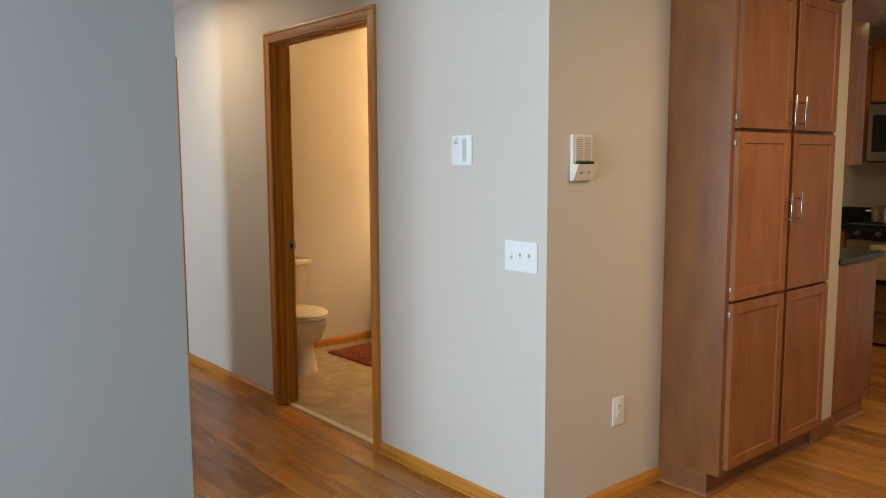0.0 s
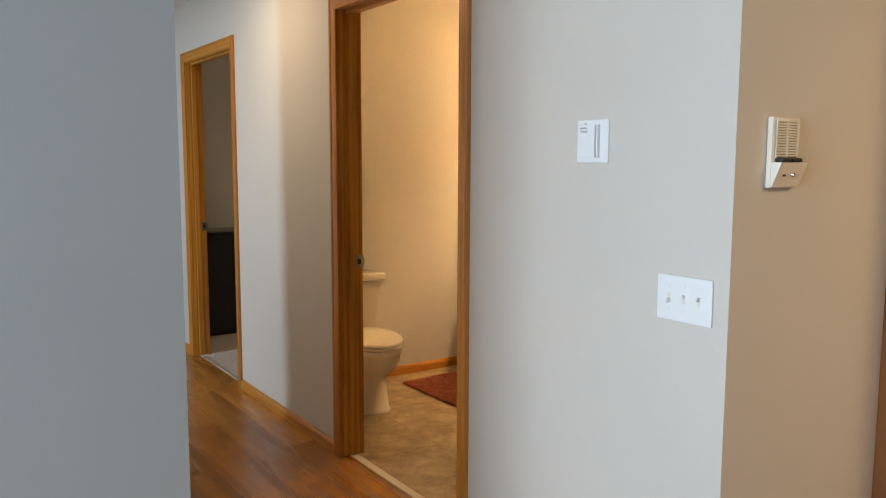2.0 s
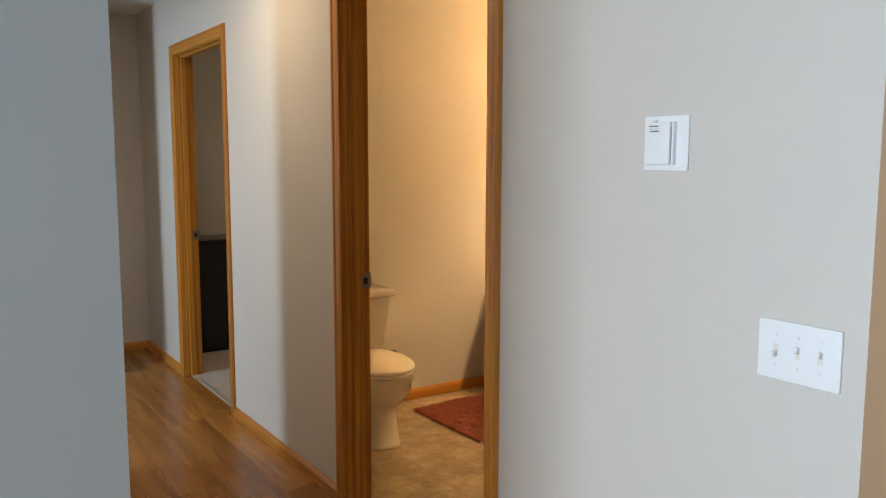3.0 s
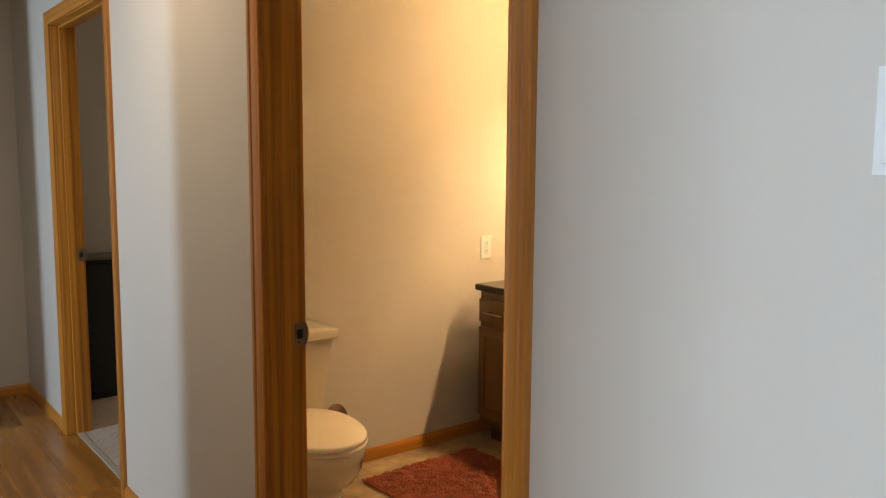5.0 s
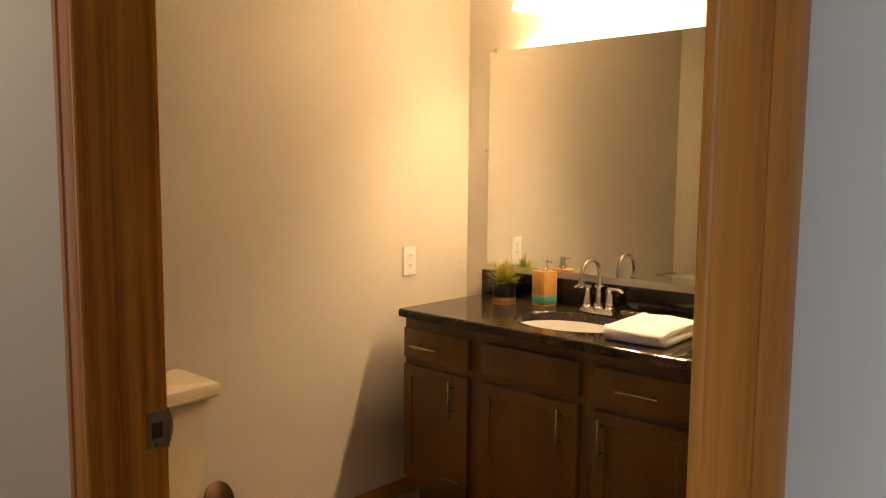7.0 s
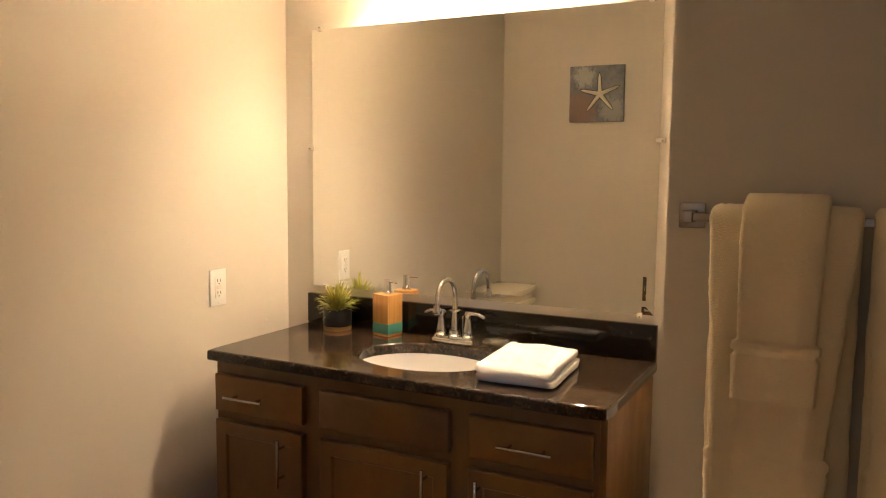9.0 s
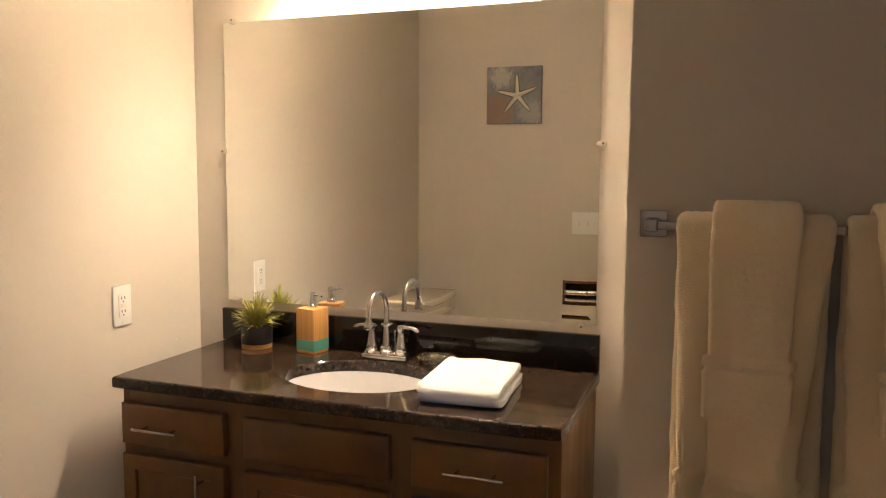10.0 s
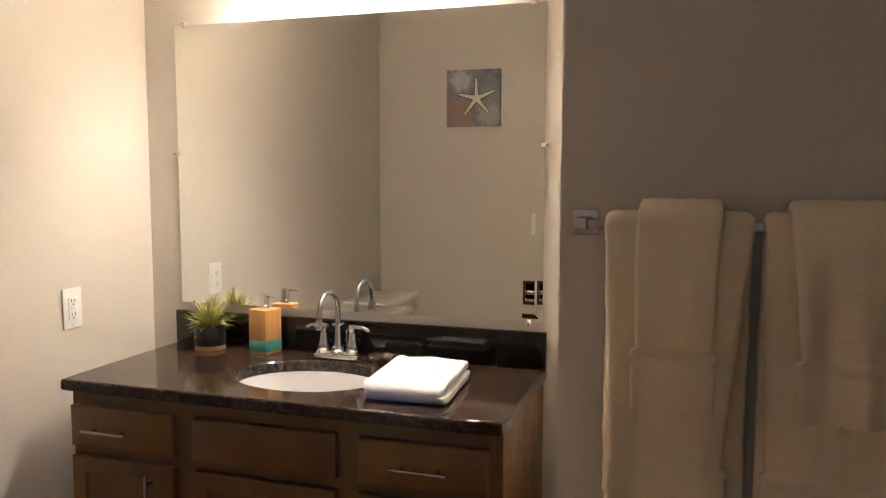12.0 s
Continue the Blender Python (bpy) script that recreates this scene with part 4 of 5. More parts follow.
# ---- vanity light ----
vl = thing("vanity_light", (MIR_X, 4.345, 2.13), "four-lamp vanity light with bell-shaped frosted glass shades", "wall lamp")
part("back_plate", bx(-0.022, 0, -0.10, 0.10, -0.045, 0.045, 0.006, 3), NICKEL, vl)
part("cross_bar", tube([(-0.045, -0.37, 0.03), (-0.045, -0.36, 0.03), (-0.045, 0.36, 0.03), (-0.045, 0.37, 0.03)], [0.006, 0.009, 0.009, 0.006], 14), NICKEL, vl)
part("stem", tube([(-0.02, 0, 0.0), (-0.045, 0, 0.03)], 0.008, 12), NICKEL, vl)
for k in range(4):
    y = 0.30 - 0.20 * k
    arm = [(-0.045, y, 0.03), (-0.07, y, 0.055), (-0.105, y, 0.062), (-0.135, y, 0.045), (-0.14, y, 0.01)]
    part("arm", tube(arm, 0.006, 10), NICKEL, vl)
    part("socket_cup", lathe([(0, 0.012), (0.02, 0.012), (0.024, 0.0), (0.024, -0.022), (0, -0.022)], 20, (-0.14, y, 0.0)), NICKEL, vl)
    shade = part("shade", lathe([(0.026, -0.020), (0.031, -0.040), (0.038, -0.080), (0.046, -0.118), (0.058, -0.150), (0.072, -0.172), (0.070, -0.174), (0.055, -0.152), (0.043, -0.118), (0.035, -0.080), (0.028, -0.040), (0.023, -0.020)], 36, (-0.14, y, 0.0)), SHADE, vl, "lit frosted glass bell shade")
    part("bulb", lathe([(0, -0.128), (0.012, -0.125), (0.021, -0.115), (0.0235, -0.103), (0.020, -0.091), (0.012, -0.082), (0, -0.080)], 20, (-0.14, y, 0.0)), BULB, shade, "lit frosted bulb")
    part("bulb_neck", lathe([(0.0115, -0.0805), (0.013, -0.06), (0.013, -0.024), (0, -0.023)], 16, (-0.14, y, 0.0)), CREAM, shade)


# ---- toilet ----
def oval(cx, cy, rx, front, back, z, n=40, sq=2.0):
    """An egg-shaped ring: the front reaches towards -y."""
    out = []
    for k in range(n):
        a = 2 * math.pi * k / n
        c, s = math.cos(a), math.sin(a)
        e = 2 / sq
        x = rx * abs(c) ** e * (1 if c > 0 else -1)
        y = (back if s > 0 else front) * abs(s) ** e * (1 if s > 0 else -1)
        out.append((cx + x, cy + y, z))
    return out


wc = thing("toilet", (2.594, 4.606, 0), "bone-coloured two-piece toilet with its lid closed", "toilet")
bowl = part("pedestal", loft([oval(0, 0.06, 0.126, 0.250, 0.25, 0.002, sq=2.6), oval(0, 0.06, 0.126, 0.250, 0.25, 0.018, sq=2.6), oval(0, 0.06, 0.119, 0.241, 0.24, 0.026, sq=2.6), oval(0, 0.055, 0.113, 0.226, 0.235, 0.10, sq=2.5), oval(0, 0.05, 0.110, 0.214, 0.235, 0.165, sq=2.3), oval(0, 0.035, 0.118, 0.215, 0.25, 0.20), oval(0, 0.01, 0.148, 0.248, 0.27, 0.235), oval(0, 0.0, 0.170, 0.275, 0.27, 0.285), oval(0, 0.0, 0.174, 0.280, 0.27, 0.325), oval(0, 0.0, 0.183, 0.289, 0.26, 0.334), oval(0, 0.0, 0.183, 0.289, 0.26, 0.360), oval(0, 0, 0.178, 0.285, 0.26, 0.366), oval(0, 0, 0.16, 0.26, 0.24, 0.367)]), CHINA, wc, smooth=50)
seat = part("seat", loft([oval(0, 0, 0.172, 0.279, 0.20, 0.3675), oval(0, 0, 0.176, 0.283, 0.205, 0.372, sq=2.1), oval(0, 0, 0.186, 0.293, 0.205, 0.373, sq=2.1), oval(0, 0, 0.186, 0.293, 0.205, 0.384, sq=2.1), oval(0, 0, 0.182, 0.289, 0.203, 0.387, sq=2.1), oval(0, 0, 0.172, 0.279, 0.20, 0.3875)]), CHINA, wc, smooth=35)
lid = part("lid", loft([oval(0, 0, 0.170, 0.277, 0.205, 0.388), oval(0, 0, 0.172, 0.279, 0.205, 0.3915, sq=2.1), oval(0, 0, 0.184, 0.291, 0.212, 0.392, sq=2.1), oval(0, 0, 0.184, 0.291, 0.212, 0.402, sq=2.1), oval(0, 0, 0.179, 0.286, 0.207, 0.407, sq=2.1), oval(0, 0, 0.165, 0.272, 0.195, 0.409, sq=2.1), oval(0, 0, 0.05, 0.08, 0.06, 0.411)]), CHINA, wc, smooth=35)
bowl.location, seat.location, lid.location = (0, 0.016, 0), (0, 0.016, 0.008), (0, 0.016, 0.008)
bowl.scale = (1, 0.985, 1.022)
for x in (-0.075, 0.075):
    part("hinge", bx(x - 0.02, x + 0.02, 0.19, 0.225, 0.368, 0.402, 0.008, 3), CHINA, wc)


def tank_ring(w, y0, y1, z, bow=0.012, n=10):
    pts = []
    for k in range(n + 1):
        t = k / n
        pts.append((-w / 2 + w * t, y0 - bow * (1 - (2 * t - 1) ** 2), z))
    pts += [(w / 2, y0 + 0.01, z), (w / 2, y1, z), (-w / 2, y1, z), (-w / 2, y0 + 0.01, z)]
    return pts


part("tank", loft([tank_ring(0.36, 0.235, 0.41, 0.362), tank_ring(0.375, 0.228, 0.415, 0.40), tank_ring(0.43, 0.214, 0.42, 0.61), tank_ring(0.448, 0.210, 0.42, 0.684)]), CHINA, wc, smooth=40)
lid = loft([tank_ring(0.475, 0.200, 0.425, 0.685, 0.014), tank_ring(0.486, 0.194, 0.428, 0.691, 0.015), tank_ring(0.488, 0.192, 0.428, 0.714, 0.015), tank_ring(0.482, 0.196, 0.425, 0.724, 0.014), tank_ring(0.40, 0.22, 0.40, 0.728, 0.01)])
part("tank_lid", lid, CHINA, wc, smooth=40)
lev = part("flush_lever", tube([(-0.155, 0.205, 0.625), (-0.155, 0.192, 0.625), (-0.11, 0.190, 0.622), (-0.09, 0.190, 0.618)], [0.009, 0.007, 0.006, 0.007], 12), CHROME, wc, "chrome flush lever")
for x in (-0.118, 0.118):
    part("bolt_cap", lathe([(0, 0.018), (0.009, 0.014), (0.012, 0.0)], 14, (x, 0.10, 0.012)), CHINA, wc)

# toilet brush holder in the corner behind the toilet
br = thing("brush_holder", (2.905, 4.985, 0), "dark bronze round canister beside the toilet", "canister")
part("canister", lathe([(0, 0.002), (0.034, 0.002), (0.036, 0.008), (0.034, 0.10), (0.031, 0.225), (0, 0.227)], 28), BRONZE, br)
# Disc set off the canister's axis and tilted to fit the camera's view.
cap = part("cap", lathe([(0, 0.006), (0.05, 0.005), (0.056, 0.002), (0.056, -0.004), (0, -0.005)], 32), BRONZE, br, "bronze disc placed and tilted to fit the camera's view")
cap.matrix_local = pose(0.041, 0.012, 0.276, 66, 0, 12)
part("rim", lathe([(0.054, 0.004), (0.058, 0.003), (0.058, -0.004), (0.054, -0.005)], 32), BRONZE, cap)

# ---- rust bath mat ----
mat = thing("bath_mat", (3.325, 4.44, 0), "rust red chenille bath mat on the vinyl floor", "rug", turn=1)
part("backing", bx(-0.315, 0.315, -0.44, 0.44, 0.001, 0.008, 0.003), RUG_BACK, mat)
bm = bmesh.new()
rng = random.Random(8)
NX, NY = 100, 136
verts, faces = [], []
for i in range(NX):
    for j in range(NY):
        x = -0.318 + 0.636 * (i + 0.5) / NX + rng.uniform(-0.005, 0.005)
        y = -0.443 + 0.886 * (j + 0.5) / NY + rng.uniform(-0.006, 0.006)
        lx, ly, h = rng.uniform(-0.006, 0.006) + 0.016 * noise.noise((x * 26, y * 26, 5)), rng.uniform(-0.006, 0.006) + 0.016 * noise.noise((x * 26, y * 26, 9)), rng.uniform(0.012, 0.019) + 0.010 * noise.noise((x * 22, y * 22, 2)) + 0.004 * noise.noise((x * 7, y * 7, 2))
        b = len(verts)
        for z, r in ((0.006, 0.0032), (h * 0.75, 0.0036), (h, 0.0016)):
            f = z / h
            for s in range(6):
                a = s * math.pi / 3 + i
                verts.append((x + lx * f + r * math.cos(a), y + ly * f + r * math.sin(a), z))
        for q in (0, 6):
            for s in range(6):
                t = (s + 1) % 6
                faces.append((b + q + s, b + q + t, b + q + 6 + t, b + q + 6 + s))
        faces.append(tuple(b + 12 + s for s in range(6)))
bm.free()
me = bpy.data.meshes.new("pile")
me.from_pydata(verts, [], faces)
me.materials.append(RUST)
pile = new("shag", me)
pile.parent = mat
tagged(pile, "shaggy rust red pile", kind="stuff")
part("care_tag", bx(-0.325, -0.312, -0.20, -0.185, 0.003, 0.010, 0.0005), WHITE, mat, "tiny white care tag")

# ---- picture with a starfish ----
pic = thing("canvas_picture", (DI, 4.51, 1.632), "square blue-grey canvas print of a pale starfish", "picture", turn=90)
part("canvas", bx(-0.151, 0.151, -0.03, -0.001, 0, 0.305, 0.003), CANVAS, pic)


def star(grow, proud):
    """A slender five-armed star in the plane y = 0, raised along the arms' ridges."""
    bm = bmesh.new()
    for k in range(5):
        a = 2 * math.pi * k / 5 + math.pi / 2 + 0.07 * math.sin(k * 2.3)
        c, s = math.cos(a), math.sin(a)

        def at(along, across, y):
            return bm.verts.new((-(along * c - across * s), y, along * s + across * c))
        left = [at(r, w + grow, 0) for r, w in ((0.0, 0.004), (0.014, 0.0095), (0.045, 0.0075), (0.080, 0.0058))]
        right = [at(r, -w - grow, 0) for r, w in ((0.0, 0.004), (0.014, 0.0095), (0.045, 0.0075), (0.080, 0.0058))]
        ridge = [at(r, 0, -proud) for r in (0.0, 0.014, 0.045, 0.080)]
        tip = at(0.101 + grow * 1.5, 0, 0)
        for q in range(3):
            bm.faces.new((left[q], left[q + 1], ridge[q + 1], ridge[q]))
            bm.faces.new((ridge[q], ridge[q + 1], right[q + 1], right[q]))
        bm.faces.new((left[3], tip, ridge[3]))
        bm.faces.new((ridge[3], tip, right[3]))
    return bm


o = part("starfish_outline", star(0.0034, 0.0002), DARK_LINE, pic, smooth=None)
o.matrix_local = pose(-0.020, -0.0302, 0.150, 0, 2, 0) @ Matrix.Scale(1.14, 4)
o = part("starfish", star(0.0, 0.004), CREAM_PAINT, pic, "cream painted starfish", smooth=None)
o.matrix_local = pose(-0.020, -0.0315, 0.150, 0, 2, 0) @ Matrix.Scale(1.14, 4)

# ---- recessed paper holder ----
ph = thing("paper_holder", (DI, 4.148, 0.725), "recessed chrome toilet paper holder in the wall", "paper holder", turn=90)
bm = boxes((-0.079, 0.079, -0.006, 0.0, 0.052, 0.066), (-0.079, 0.079, -0.006, 0.0, -0.066, -0.052), (-0.079, -0.064, -0.006, 0.0, -0.052, 0.052), (0.064, 0.079, -0.006, 0.0, -0.052, 0.052))
part("flange", bm, CHROME, ph)
# No hollow is cut; a flat black plate stands for its shade.
part("recess", bx(-0.064, 0.064, -0.0012, -0.0003, -0.052, 0.052), BLACK, ph, "flat black plate standing for the shaded hollow")
part("lip", loft([[(s, -0.002, -0.050), (s, -0.016, -0.046), (s, -0.020, -0.036), (s, -0.014, -0.030), (s, -0.002, -0.028)] for s in (-0.062, 0.062)]), CHROME, ph)
for s in (-1, 1):
    part("ear", bx(s * 0.060 - 0.004, s * 0.060 + 0.004, -0.032, -0.002, -0.010, 0.018, 0.003), CHROME, ph)
part("roller", tube([(-0.056, -0.022, 0.004), (-0.053, -0.022, 0.004), (0.053, -0.022, 0.004), (0.056, -0.022, 0.004)], [0.008, 0.013, 0.013, 0.008], 16), CHROME, ph, "chrome roller")

# ---- bedroom behind the second door ----
dresser = thing("dresser", (2.275, 6.825, 0.0), "black wooden dresser on the bedroom carpet", "dresser")
part("body", bx(0, 1.0, 0, 0.385, 0.03, 0.805, 0.003), BLACK_MATT, dresser)
part("top", bx(-0.005, 1.01, -0.012, 0.392, 0.806, 0.830, 0.004), BLACK, dresser, "glossy black top")
part("plinth", bx(0.01, 0.99, 0.02, 0.375, 0.0, 0.03), BLACK_MATT, dresser)
for c in range(2):
    for r in range(4):
        d = part("drawer", bx(0.012 + 0.489 * c, 0.499 + 0.489 * c, -0.003, 0, 0.046 + 0.188 * r, 0.2332 + 0.188 * r), BLACK_MATT, dresser)

# ---- pantry cabinet ----
pantry = thing("pantry_cabinet", (2.872, 1.640, 0), "tall brown maple pantry cabinet with six panel doors", "pantry cabinet")
PW, PD = 0.915, 0.289
part("body", bx(0, PW, 0, PD, 0.10, 2.16, 0.0015), MAPLE, pantry)
part("side_foot", bx(0, 0.018, 0.055, PD, 0.001, 0.10), MAPLE, pantry)
part("toe_kick", bx(0.018, PW, 0.055, PD, 0.001, 0.10), MAPLE_X, pantry)
part("shoe_moulding", loft([[(x, 0.055, 0.001), (x, 0.040, 0.001), (x, 0.043, 0.012), (x, 0.055, 0.020)] for x in (-0.010, PW)]), MAPLE_X, pantry)
part("side_moulding", loft([[(0, y, 0.001), (-0.014, y, 0.001), (-0.011, y, 0.012), (0, y, 0.020)] for y in (0.045, PD)]), MAPLE, pantry)
part("crown", loft([[(x, 0.0, 2.118), (x, -0.012, 2.12), (x, -0.03, 2.145), (x, -0.05, 2.165), (x, -0.052, 2.185), (x, 0.0, 2.185)] for x in (-0.02, PW + 0.01)]), MAPLE_X, pantry)
for x0, x1, side in ((0.028, 0.453, 1), (0.484, 0.885, 0)):
    for z0, z1, hz in ((0.128, 0.825, None), (0.838, 1.517, 1.194), (1.531, 2.108, 1.604)):
        d = part("cabinet_door", panel_front(x1 - x0, z1 - z0, 0.02, 0.058), MAPLE, pantry)
        d.location = (x0, -0.0005, z0)
        if hz:
            bar_handle(pantry, x1 - 0.028 if side else x0 + 0.030, hz, 0.142, True, -0.022, name="door_handle")
        if side:
            for hgz in (z0 + 0.045, z1 - 0.045):
                part("hinge", bx(x0 - 0.008, x0 - 0.001, -0.012, -0.0005, hgz - 0.011, hgz + 0.011, 0.002), STRIKE, pantry)

# ---- kitchen ----
base = thing("base_cabinet", (4.055, 1.715, 0), "brown maple kitchen base cabinet end", "base cabinet")
part("body", bx(0, 0.50, 0, 1.70, 0.10, 0.872, 0.002), MAPLE, base)
part("toe_kick", bx(0, 0.43, 0.004, 1.70, 0.001, 0.10), MAPLE_X, base)
part("end_panel", bx(0.0, 0.49, -0.012, -0.001, 0.10, 0.872, 0.002), MAPLE, base)
part("shoe_moulding", loft([[(x, 0.003, 0.001), (x, -0.014, 0.001), (x, -0.011, 0.014), (x, 0.003, 0.024)] for x in (0, 0.43)]), MAPLE_X, base)
for k in range(4):
    d = part("cabinet_door", panel_front(0.40, 0.72, 0.02, 0.058), MAPLE, base)
    d.matrix_local = pose(0.5005, 0.02 + 0.42 * k, 0.12, 0, 0, 90)
solid("kitchen_counter", bx(4.052, 4.612, 1.690, 3.58, 0.874, 0.905, 0.004), DARK_STONE, "black stone kitchen counter slab", "countertop", "thing")
upper = thing("wall_cabinet", (4.055, 1.735, 1.378), "brown maple kitchen wall cabinet with a crown", "wall cabinet")
part("body", bx(0, 0.30, 0, 1.6, 0, 0.74, 0.002), MAPLE, upper)
part("crown", loft([[(-0.0, 0.0, 0.728), (0.30, 0.0, 0.728), (0.30, 1.6, 0.728), (0, 1.6, 0.728)], [(0, -0.018, 0.742), (0.318, -0.018, 0.742), (0.318, 1.6, 0.742), (0, 1.6, 0.742)], [(0, -0.04, 0.775), (0.345, -0.04, 0.775), (0.345, 1.6, 0.775), (0, 1.6, 0.775)], [(0, -0.055, 0.80), (0.36, -0.055, 0.80), (0.36, 1.6, 0.80), (0, 1.6, 0.80)]]), MAPLE_X, upper)
for k in range(3):
    d = part("cabinet_door", panel_front(0.50, 0.70, 0.02, 0.058), MAPLE, upper)
    d.matrix_local = pose(0.3005, 0.02 + 0.53 * k, 0.015, 0, 0, 90)

# counter run on the far wall: cabinet, counter, backsplash
far = thing("base_cabinet", (6.27, 2.57, 0), "brown maple kitchen base cabinet beside the range", "base cabinet")
part("body", bx(0, 0.59, 0, 1.02, 0.10, 0.872, 0.002), MAPLE, far)
part("toe_kick", bx(0.07, 0.59, 0, 1.02, 0.001, 0.10), MAPLE, far)
for k in range(2):
    d = part("cabinet_door", panel_front(0.47, 0.55, 0.02, 0.058), MAPLE, far)
    d.matrix_local = pose(-0.0005, 0.50 + 0.5 * k, 0.12, 0, 0, -90)
    d = part("drawer_front", panel_front(0.47, 0.15, slab=True), MAPLE_X, far)
    d.matrix_local = pose(-0.0005, 0.50 + 0.5 * k, 0.70, 0, 0, -90)
solid("far_counter", bx(6.245, 6.869, 2.565, 3.59, 0.874, 0.905, 0.004), DARK_STONE, "black stone kitchen counter beside the range", "countertop", "thing")
solid("far_backsplash", bx(6.848, 6.869, 2.565, 3.59, 0.906, 1.012, 0.003), DARK_STONE, "black stone kitchen backsplash strip", "backsplash", "thing")

# range
rg = thing("kitchen_range", (6.22, 2.18, 0), "stainless steel and black kitchen range", "range")
part("body", bx(0.03, 0.645, -0.375, 0.375, 0.02, 0.895, 0.004), STEEL, rg)
part("cooktop", bx(0.0, 0.64, -0.378, 0.378, 0.896, 0.918, 0.005), BLACK, rg, "black cooktop")
part("control_panel", bx(0.0, 0.03, -0.376, 0.376, 0.80, 0.894, 0.006), BLACK, rg)
door = part("oven_door", bx(0.0, 0.03, -0.376, 0.376, 0.27, 0.79, 0.006), STEEL, rg)
part("oven_window", bx(-0.004, 0.0, -0.34, 0.34, 0.47, 0.72, 0.001), OVEN_GLASS, door, "black oven glass")
part("oven_handle", tube([(0.0, -0.33, 0.755), (-0.045, -0.33, 0.755), (-0.045, 0.33, 0.755), (0.0, 0.33, 0.755)], 0.011, 12), STEEL, door)
part("warming_drawer", bx(0.0, 0.03, -0.376, 0.376, 0.06, 0.26, 0.006), STEEL, rg)
part("drawer_lip", bx(-0.014, 0.0, -0.30, 0.30, 0.225, 0.24, 0.004), STEEL, rg)
for k in range(5):
    part("knob", lathe([(0, 0.028), (0.016, 0.026), (0.020, 0.0)], 18), STEEL, rg).matrix_local = pose(0.0, -0.30 + 0.15 * k, 0.85, 0, -90, 0)
for x, y in ((0.18, 0.19), (0.18, -0.19), (0.46, 0.19), (0.46, -0.19)):
    part("burner_grate", lathe([(0.07, 0.0), (0.085, 0.0), (0.085, 0.010), (0.07, 0.010), (0.07, 0.0)], 24, (x, y, 0.919)), BLACK_MATT, rg)
pan = thing("saucepan", (6.44, 2.37, 0.93), "stainless steel saucepan with a black-handled lid", "saucepan")
part("pot", lathe([(0, 0.0), (0.095, 0.0), (0.1, 0.005), (0.1, 0.10), (0.104, 0.104), (0.098, 0.104), (0.096, 0.01), (0, 0.008)], 36), STEEL, pan)
part("lid", lathe([(0.1, 0.106), (0.09, 0.116), (0.04, 0.128), (0, 0.13)], 36), STEEL, pan)
part("side_handle", tube([(0, 0.095, 0.075), (-0.02, 0.135, 0.08), (0.02, 0.135, 0.08), (0.03, 0.095, 0.075)], 0.006, 10), STEEL, pan)
part("lid_handle", tube([(-0.035, -0.03, 0.122), (-0.04, -0.03, 0.23), (-0.02, -0.03, 0.25), (0.04, -0.03, 0.25), (0.05, -0.03, 0.23), (0.045, -0.03, 0.122)], 0.007, 10), BLACK, pan, "tall black handle loop")
solid("dish_cloth", bx(6.150, 6.190, 2.20, 2.36, 0.52, 0.772, 0.008, 3), terry("tan_cloth", (0.42, 0.31, 0.17), 120), "tan dish cloth on the oven handle", "cloth", "thing", 40)

mw = thing("microwave", (6.46, 2.165, 1.392), "stainless over-range microwave with a black window", "microwave")
part("body", bx(0.02, 0.405, -0.378, 0.378, 0, 0.435, 0.004), STEEL, mw)
front = part("door", bx(0.0, 0.02, -0.378, 0.378, 0.002, 0.433, 0.005), STEEL, mw)
part("window", bx(-0.003, 0.0, -0.20, 0.345, 0.07, 0.35, 0.001), OVEN_GLASS, front, "black microwave window")
part("control_strip", bx(-0.003, 0.0, -0.36, -0.24, 0.05, 0.385, 0.001), BLACK, mw)
part("vent", bx(0.0, 0.35, -0.37, 0.37, -0.012, -0.001, 0.003), BLACK_MATT, mw)
oc = thing("wall_cabinet", (6.54, 2.18, 1.842), "brown maple wall cabinet above the microwave", "wall cabinet")
part("body", bx(0, 0.325, -0.38, 0.38, 0, 0.42, 0.002), MAPLE, oc)
for s in (0, 1):
    d = part("cabinet_door", panel_front(0.37, 0.39, 0.02, 0.055), MAPLE, oc)
    d.matrix_local = pose(-0.0005, 0.372 - 0.378 * s, 0.012, 0, 0, -90)
part("crown", loft([[(x, y, z) for x, y in ((0.325, 0.38 + g), (-g, 0.38 + g), (-g, -0.38 - g), (0.325, -0.38 - g))] for g, z in ((0.0, 0.405), (0.015, 0.42), (0.04, 0.45), (0.05, 0.475))]), MAPLE_X, oc)
side = thing("wall_cabinet", (6.54, 2.565, 1.392), "narrow brown maple filler cabinet beside the microwave", "wall cabinet")
part("body", bx(0, 0.325, 0, 0.05, 0, 0.87, 0.002), MAPLE, side)

# unseen ceiling lamps that light hall and kitchen; the range one is added fill
for name, x, y, r in (("hall_ceiling_lamp", 1.57, 4.55, 0.14), ("kitchen_ceiling_lamp", 3.1, 0.25, 0.45), ("range_fill_lamp", 5.6, 1.9, 0.22)):
    lamp = thing(name, (x, y, TOP), "unseen round white flush ceiling lamp", "ceiling lamp")
    part("pan", lathe([(0, 0), (r, 0), (r, -0.02), (r * 0.95, -0.025), (0, -0.025)], 32), WHITE, lamp)

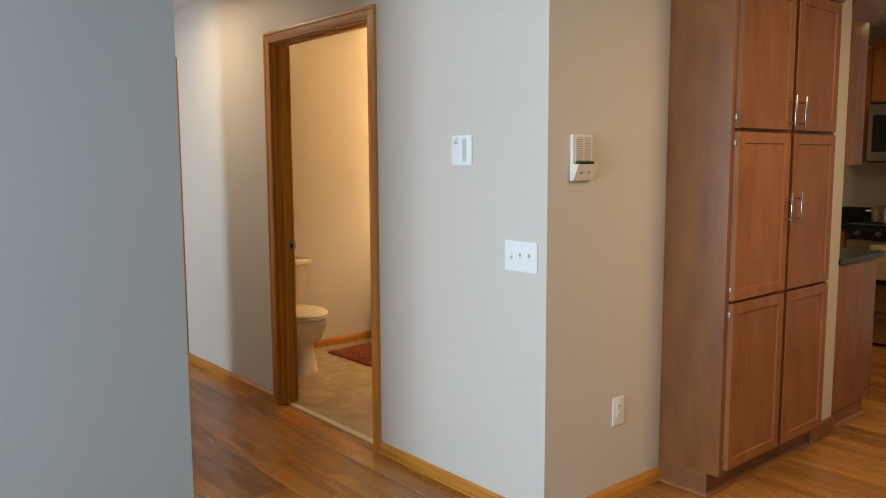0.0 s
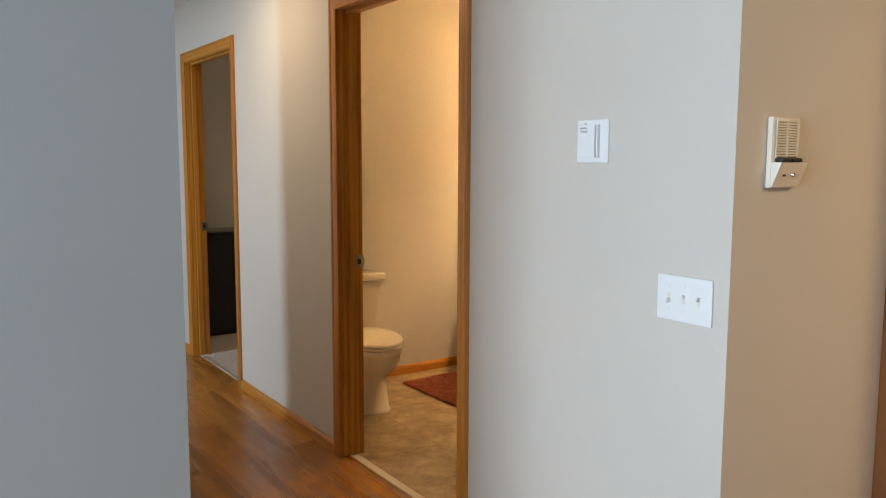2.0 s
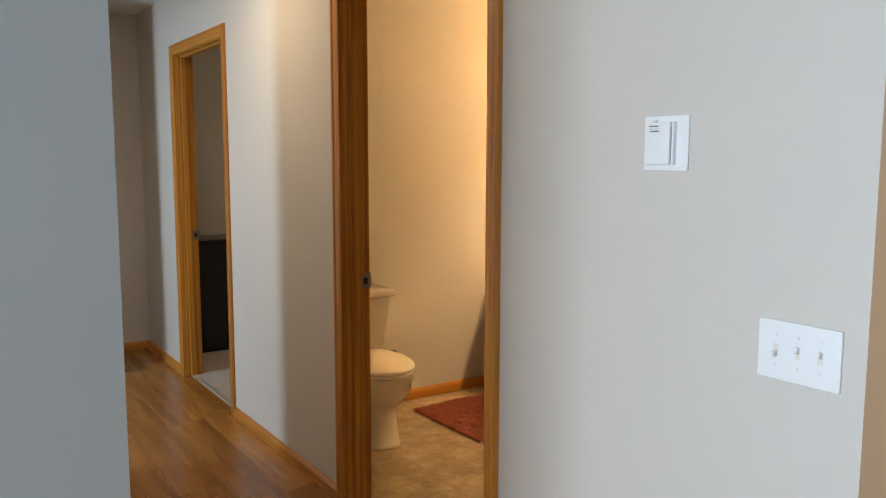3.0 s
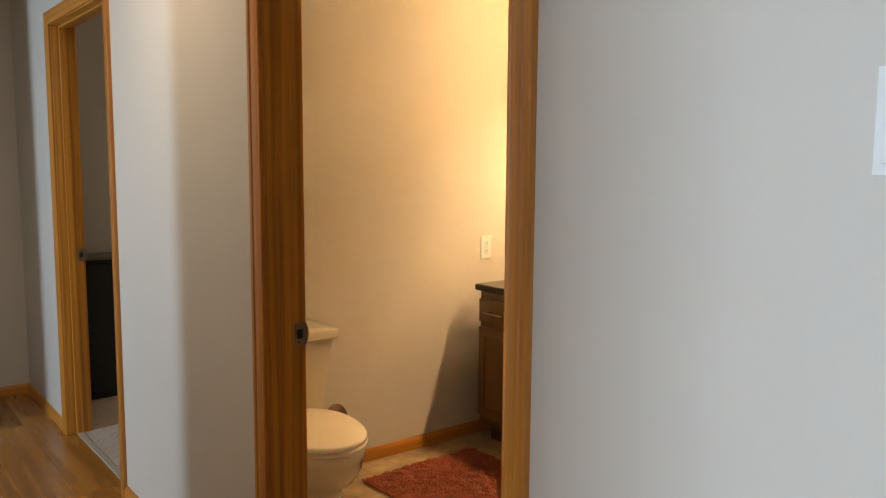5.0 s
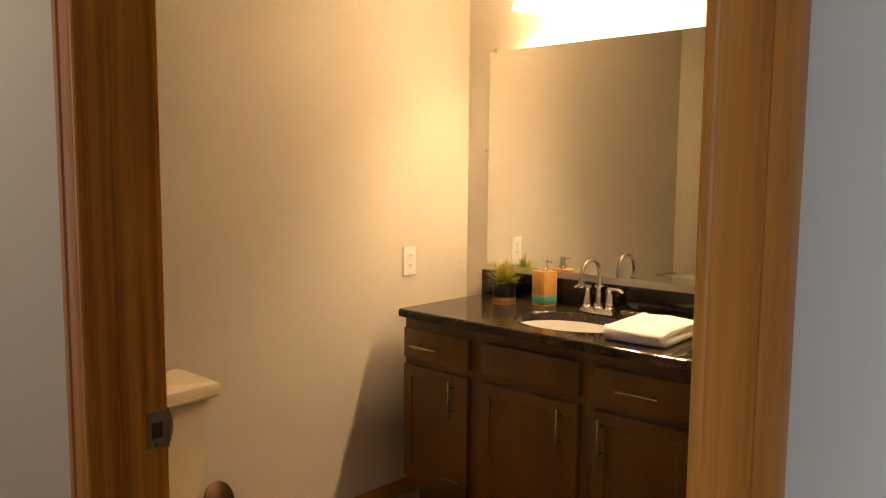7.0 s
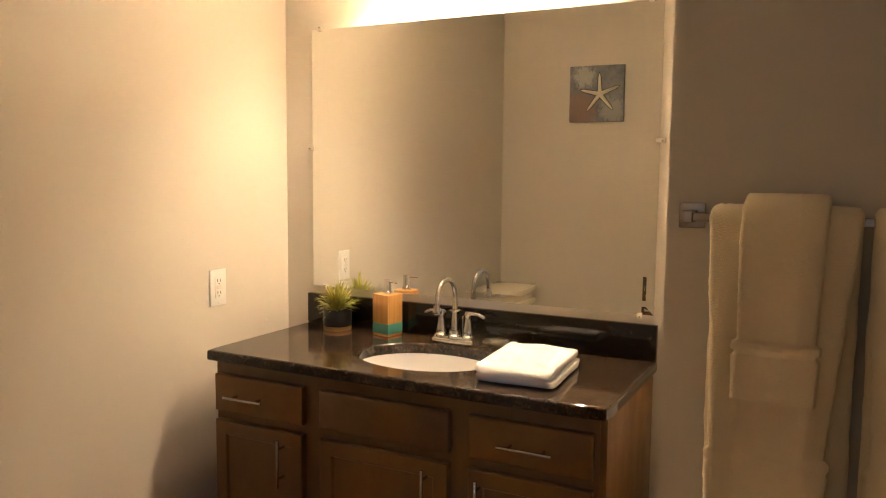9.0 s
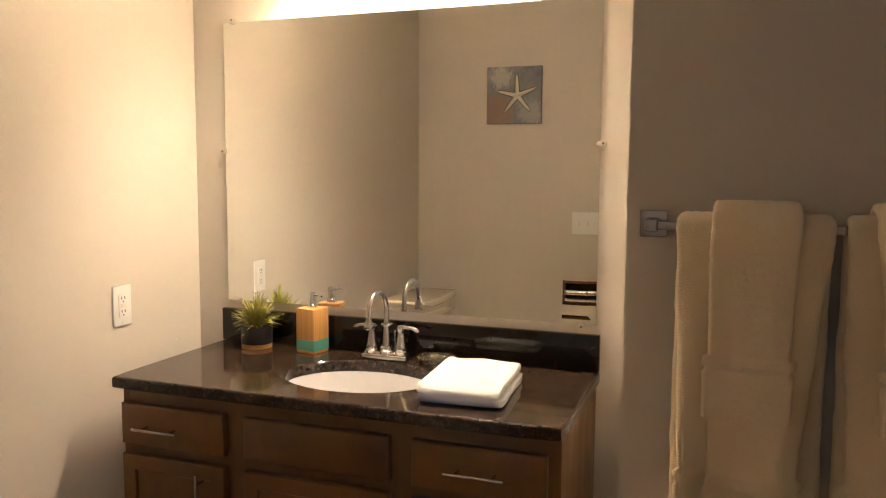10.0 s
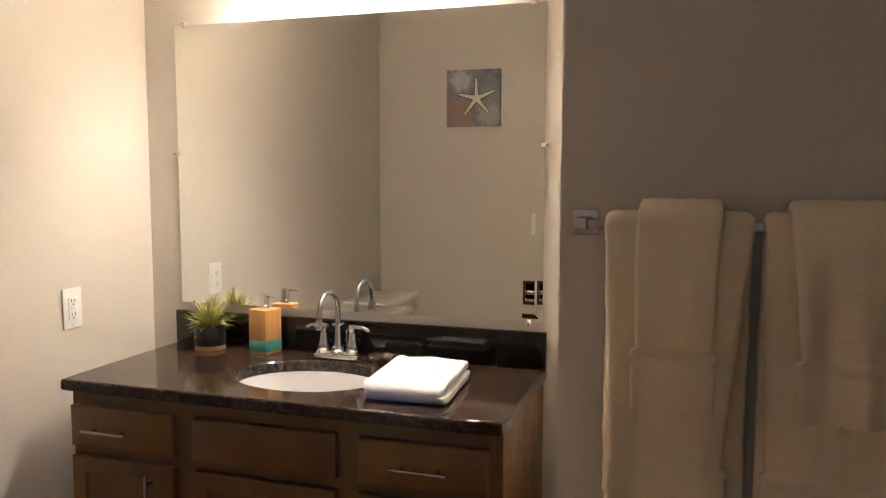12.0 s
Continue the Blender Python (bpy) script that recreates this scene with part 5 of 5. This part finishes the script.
# ---- floors ----
floor = solid("floor", boxes((-2.92, 6.99, -6.12, 7.42, -0.2, -0.010)), plain("subfloor", (0.12, 0.07, 0.035), 0.8), "honey brown laminate plank floor", "floor")


def plank_mesh(w, l):
    return finish(bx(-w / 2, w / 2, -l / 2, l / 2, -0.0095, 0.0, 0.0006, 1), "plank", PLANK)


def columns():
    """Columns of planks: x limits and the stretches of y that are floored with wood."""
    breaks = [(-2.8, -1.5, ((-6.0, LEFT_Y),)), (-1.5, LEFT_X, ((-6.0, LEFT_Y), (4.0, END_Y))), (LEFT_X, 2.172, ((-6.0, END_Y),)), (2.172, 4.05, ((-6.0, CORNER),)), (4.05, 6.87, ((-6.0, 3.6),))]
    for a, b, spans in breaks:
        n = max(1, round((b - a) / 0.19))
        for k in range(n):
            yield a + (b - a) * k / n, a + (b - a) * (k + 1) / n, spans


rng = random.Random(21)
made = {}
rest_v, rest_f = [], []
for c, (x0, x1, spans) in enumerate(columns()):
    for s0, s1 in spans:
        y = s0 - rng.uniform(0.1, 1.1)
        while y < s1:
            a, b = max(y, s0), min(y + 1.22, s1)
            y += 1.22
            if b - a < 0.03:
                continue
            w, l = x1 - x0 - 0.0007, b - a - 0.0007
            if x0 > 0.95 and x1 < 6.3 and b > 0.7:
                key = (round(w, 4), round(l, 3))
                if key not in made:
                    made[key] = plank_mesh(w, l)
                ob = new("plank", made[key])
                ob.parent = floor
                ob.location = ((x0 + x1) / 2, (a + b) / 2, rng.uniform(-0.0004, 0.0))
            else:
                q = len(rest_v)
                g = 0.0006
                rest_v += [(x0 + g, a + g, 0), (x1 - g, a + g, 0), (x1 - g, b - g, 0), (x0 + g, b - g, 0), (x0 + g, a + g, -0.0095), (x1 - g, a + g, -0.0095), (x1 - g, b - g, -0.0095), (x0 + g, b - g, -0.0095)]
                rest_f += [(q, q + 1, q + 2, q + 3)] + [(q + i, q + 4 + i, q + 4 + (i + 1) % 4, q + (i + 1) % 4) for i in range(4)]
me = bpy.data.meshes.new("plank_field")
me.from_pydata(rest_v, [], rest_f)
me.materials.append(PLANK)
ob = new("plank_field", me)
ob.parent = floor
tagged(ob, kind="stuff")

bath_floor = solid("floor_bath", boxes((2.186, MIR_X, 2.045, BATH_Y, -0.0099, -0.0035)), plain("grout", (0.22, 0.148, 0.072), 0.6), "mottled tan stone-look vinyl tile floor", "floor")
tile = finish(bx(-0.2032, 0.2032, -0.2032, 0.2032, -0.003, 0.0, 0.0005, 1), "tile", VINYL)
for i in range(6):
    for j in range(8):
        x, y = 2.40 + 0.407 * i, 2.05 + 0.407 * j + (0.2035 if i % 2 else 0)
        x0, x1, y0, y1 = max(x - 0.2032, 2.2), min(x + 0.2032, MIR_X), max(y - 0.2032, 2.05), min(y + 0.2032, BATH_Y)
        if x1 - x0 < 0.02 or y1 - y0 < 0.02:
            continue
        if x1 - x0 > 0.404 and y1 - y0 > 0.404:
            ob = new("tile", tile)
            ob.location = (x, y, -0.0004)
        else:
            w, l = (x1 - x0) / 2, (y1 - y0) / 2
            ob = new("tile", finish(bx(-w, w, -l, l, -0.003, 0.0, 0.0005, 1), "tile", VINYL))
            ob.location = ((x0 + x1) / 2, (y0 + y1) / 2, -0.0004)
        ob.parent = bath_floor

# carpet: uneven tufted sheet near the door, plain beyond
verts, faces = [], []
NX, NY, x0, y0, x1, y1 = 110, 150, 2.196, 5.19, 3.5, 7.235
for i in range(NX + 1):
    for j in range(NY + 1):
        x, y = x0 + (x1 - x0) * i / NX, y0 + (y1 - y0) * j / NY
        verts.append((x, y, 0.004 + 0.004 * noise.noise((x * 90, y * 90, 0)) + 0.002 * noise.noise((x * 20, y * 20, 4)) - (0.006 if i == 0 else 0)))
for i in range(NX):
    for j in range(NY):
        q = i * (NY + 1) + j
        faces.append((q, q + NY + 1, q + NY + 2, q + 1))
me = bpy.data.meshes.new("carpet_pile")
me.from_pydata(verts, [], faces)
me.materials.append(CARPET)
carpet = solid("floor_bedroom", boxes((2.196, 3.5, 5.19, 7.235, -0.0098, -0.004), (3.5, 5.2, 5.19, 7.235, -0.0098, 0.003)), CARPET, "beige looped bedroom carpet", "floor")
ob = new("carpet_pile", me)
ob.parent = carpet
tagged(ob, kind="stuff")
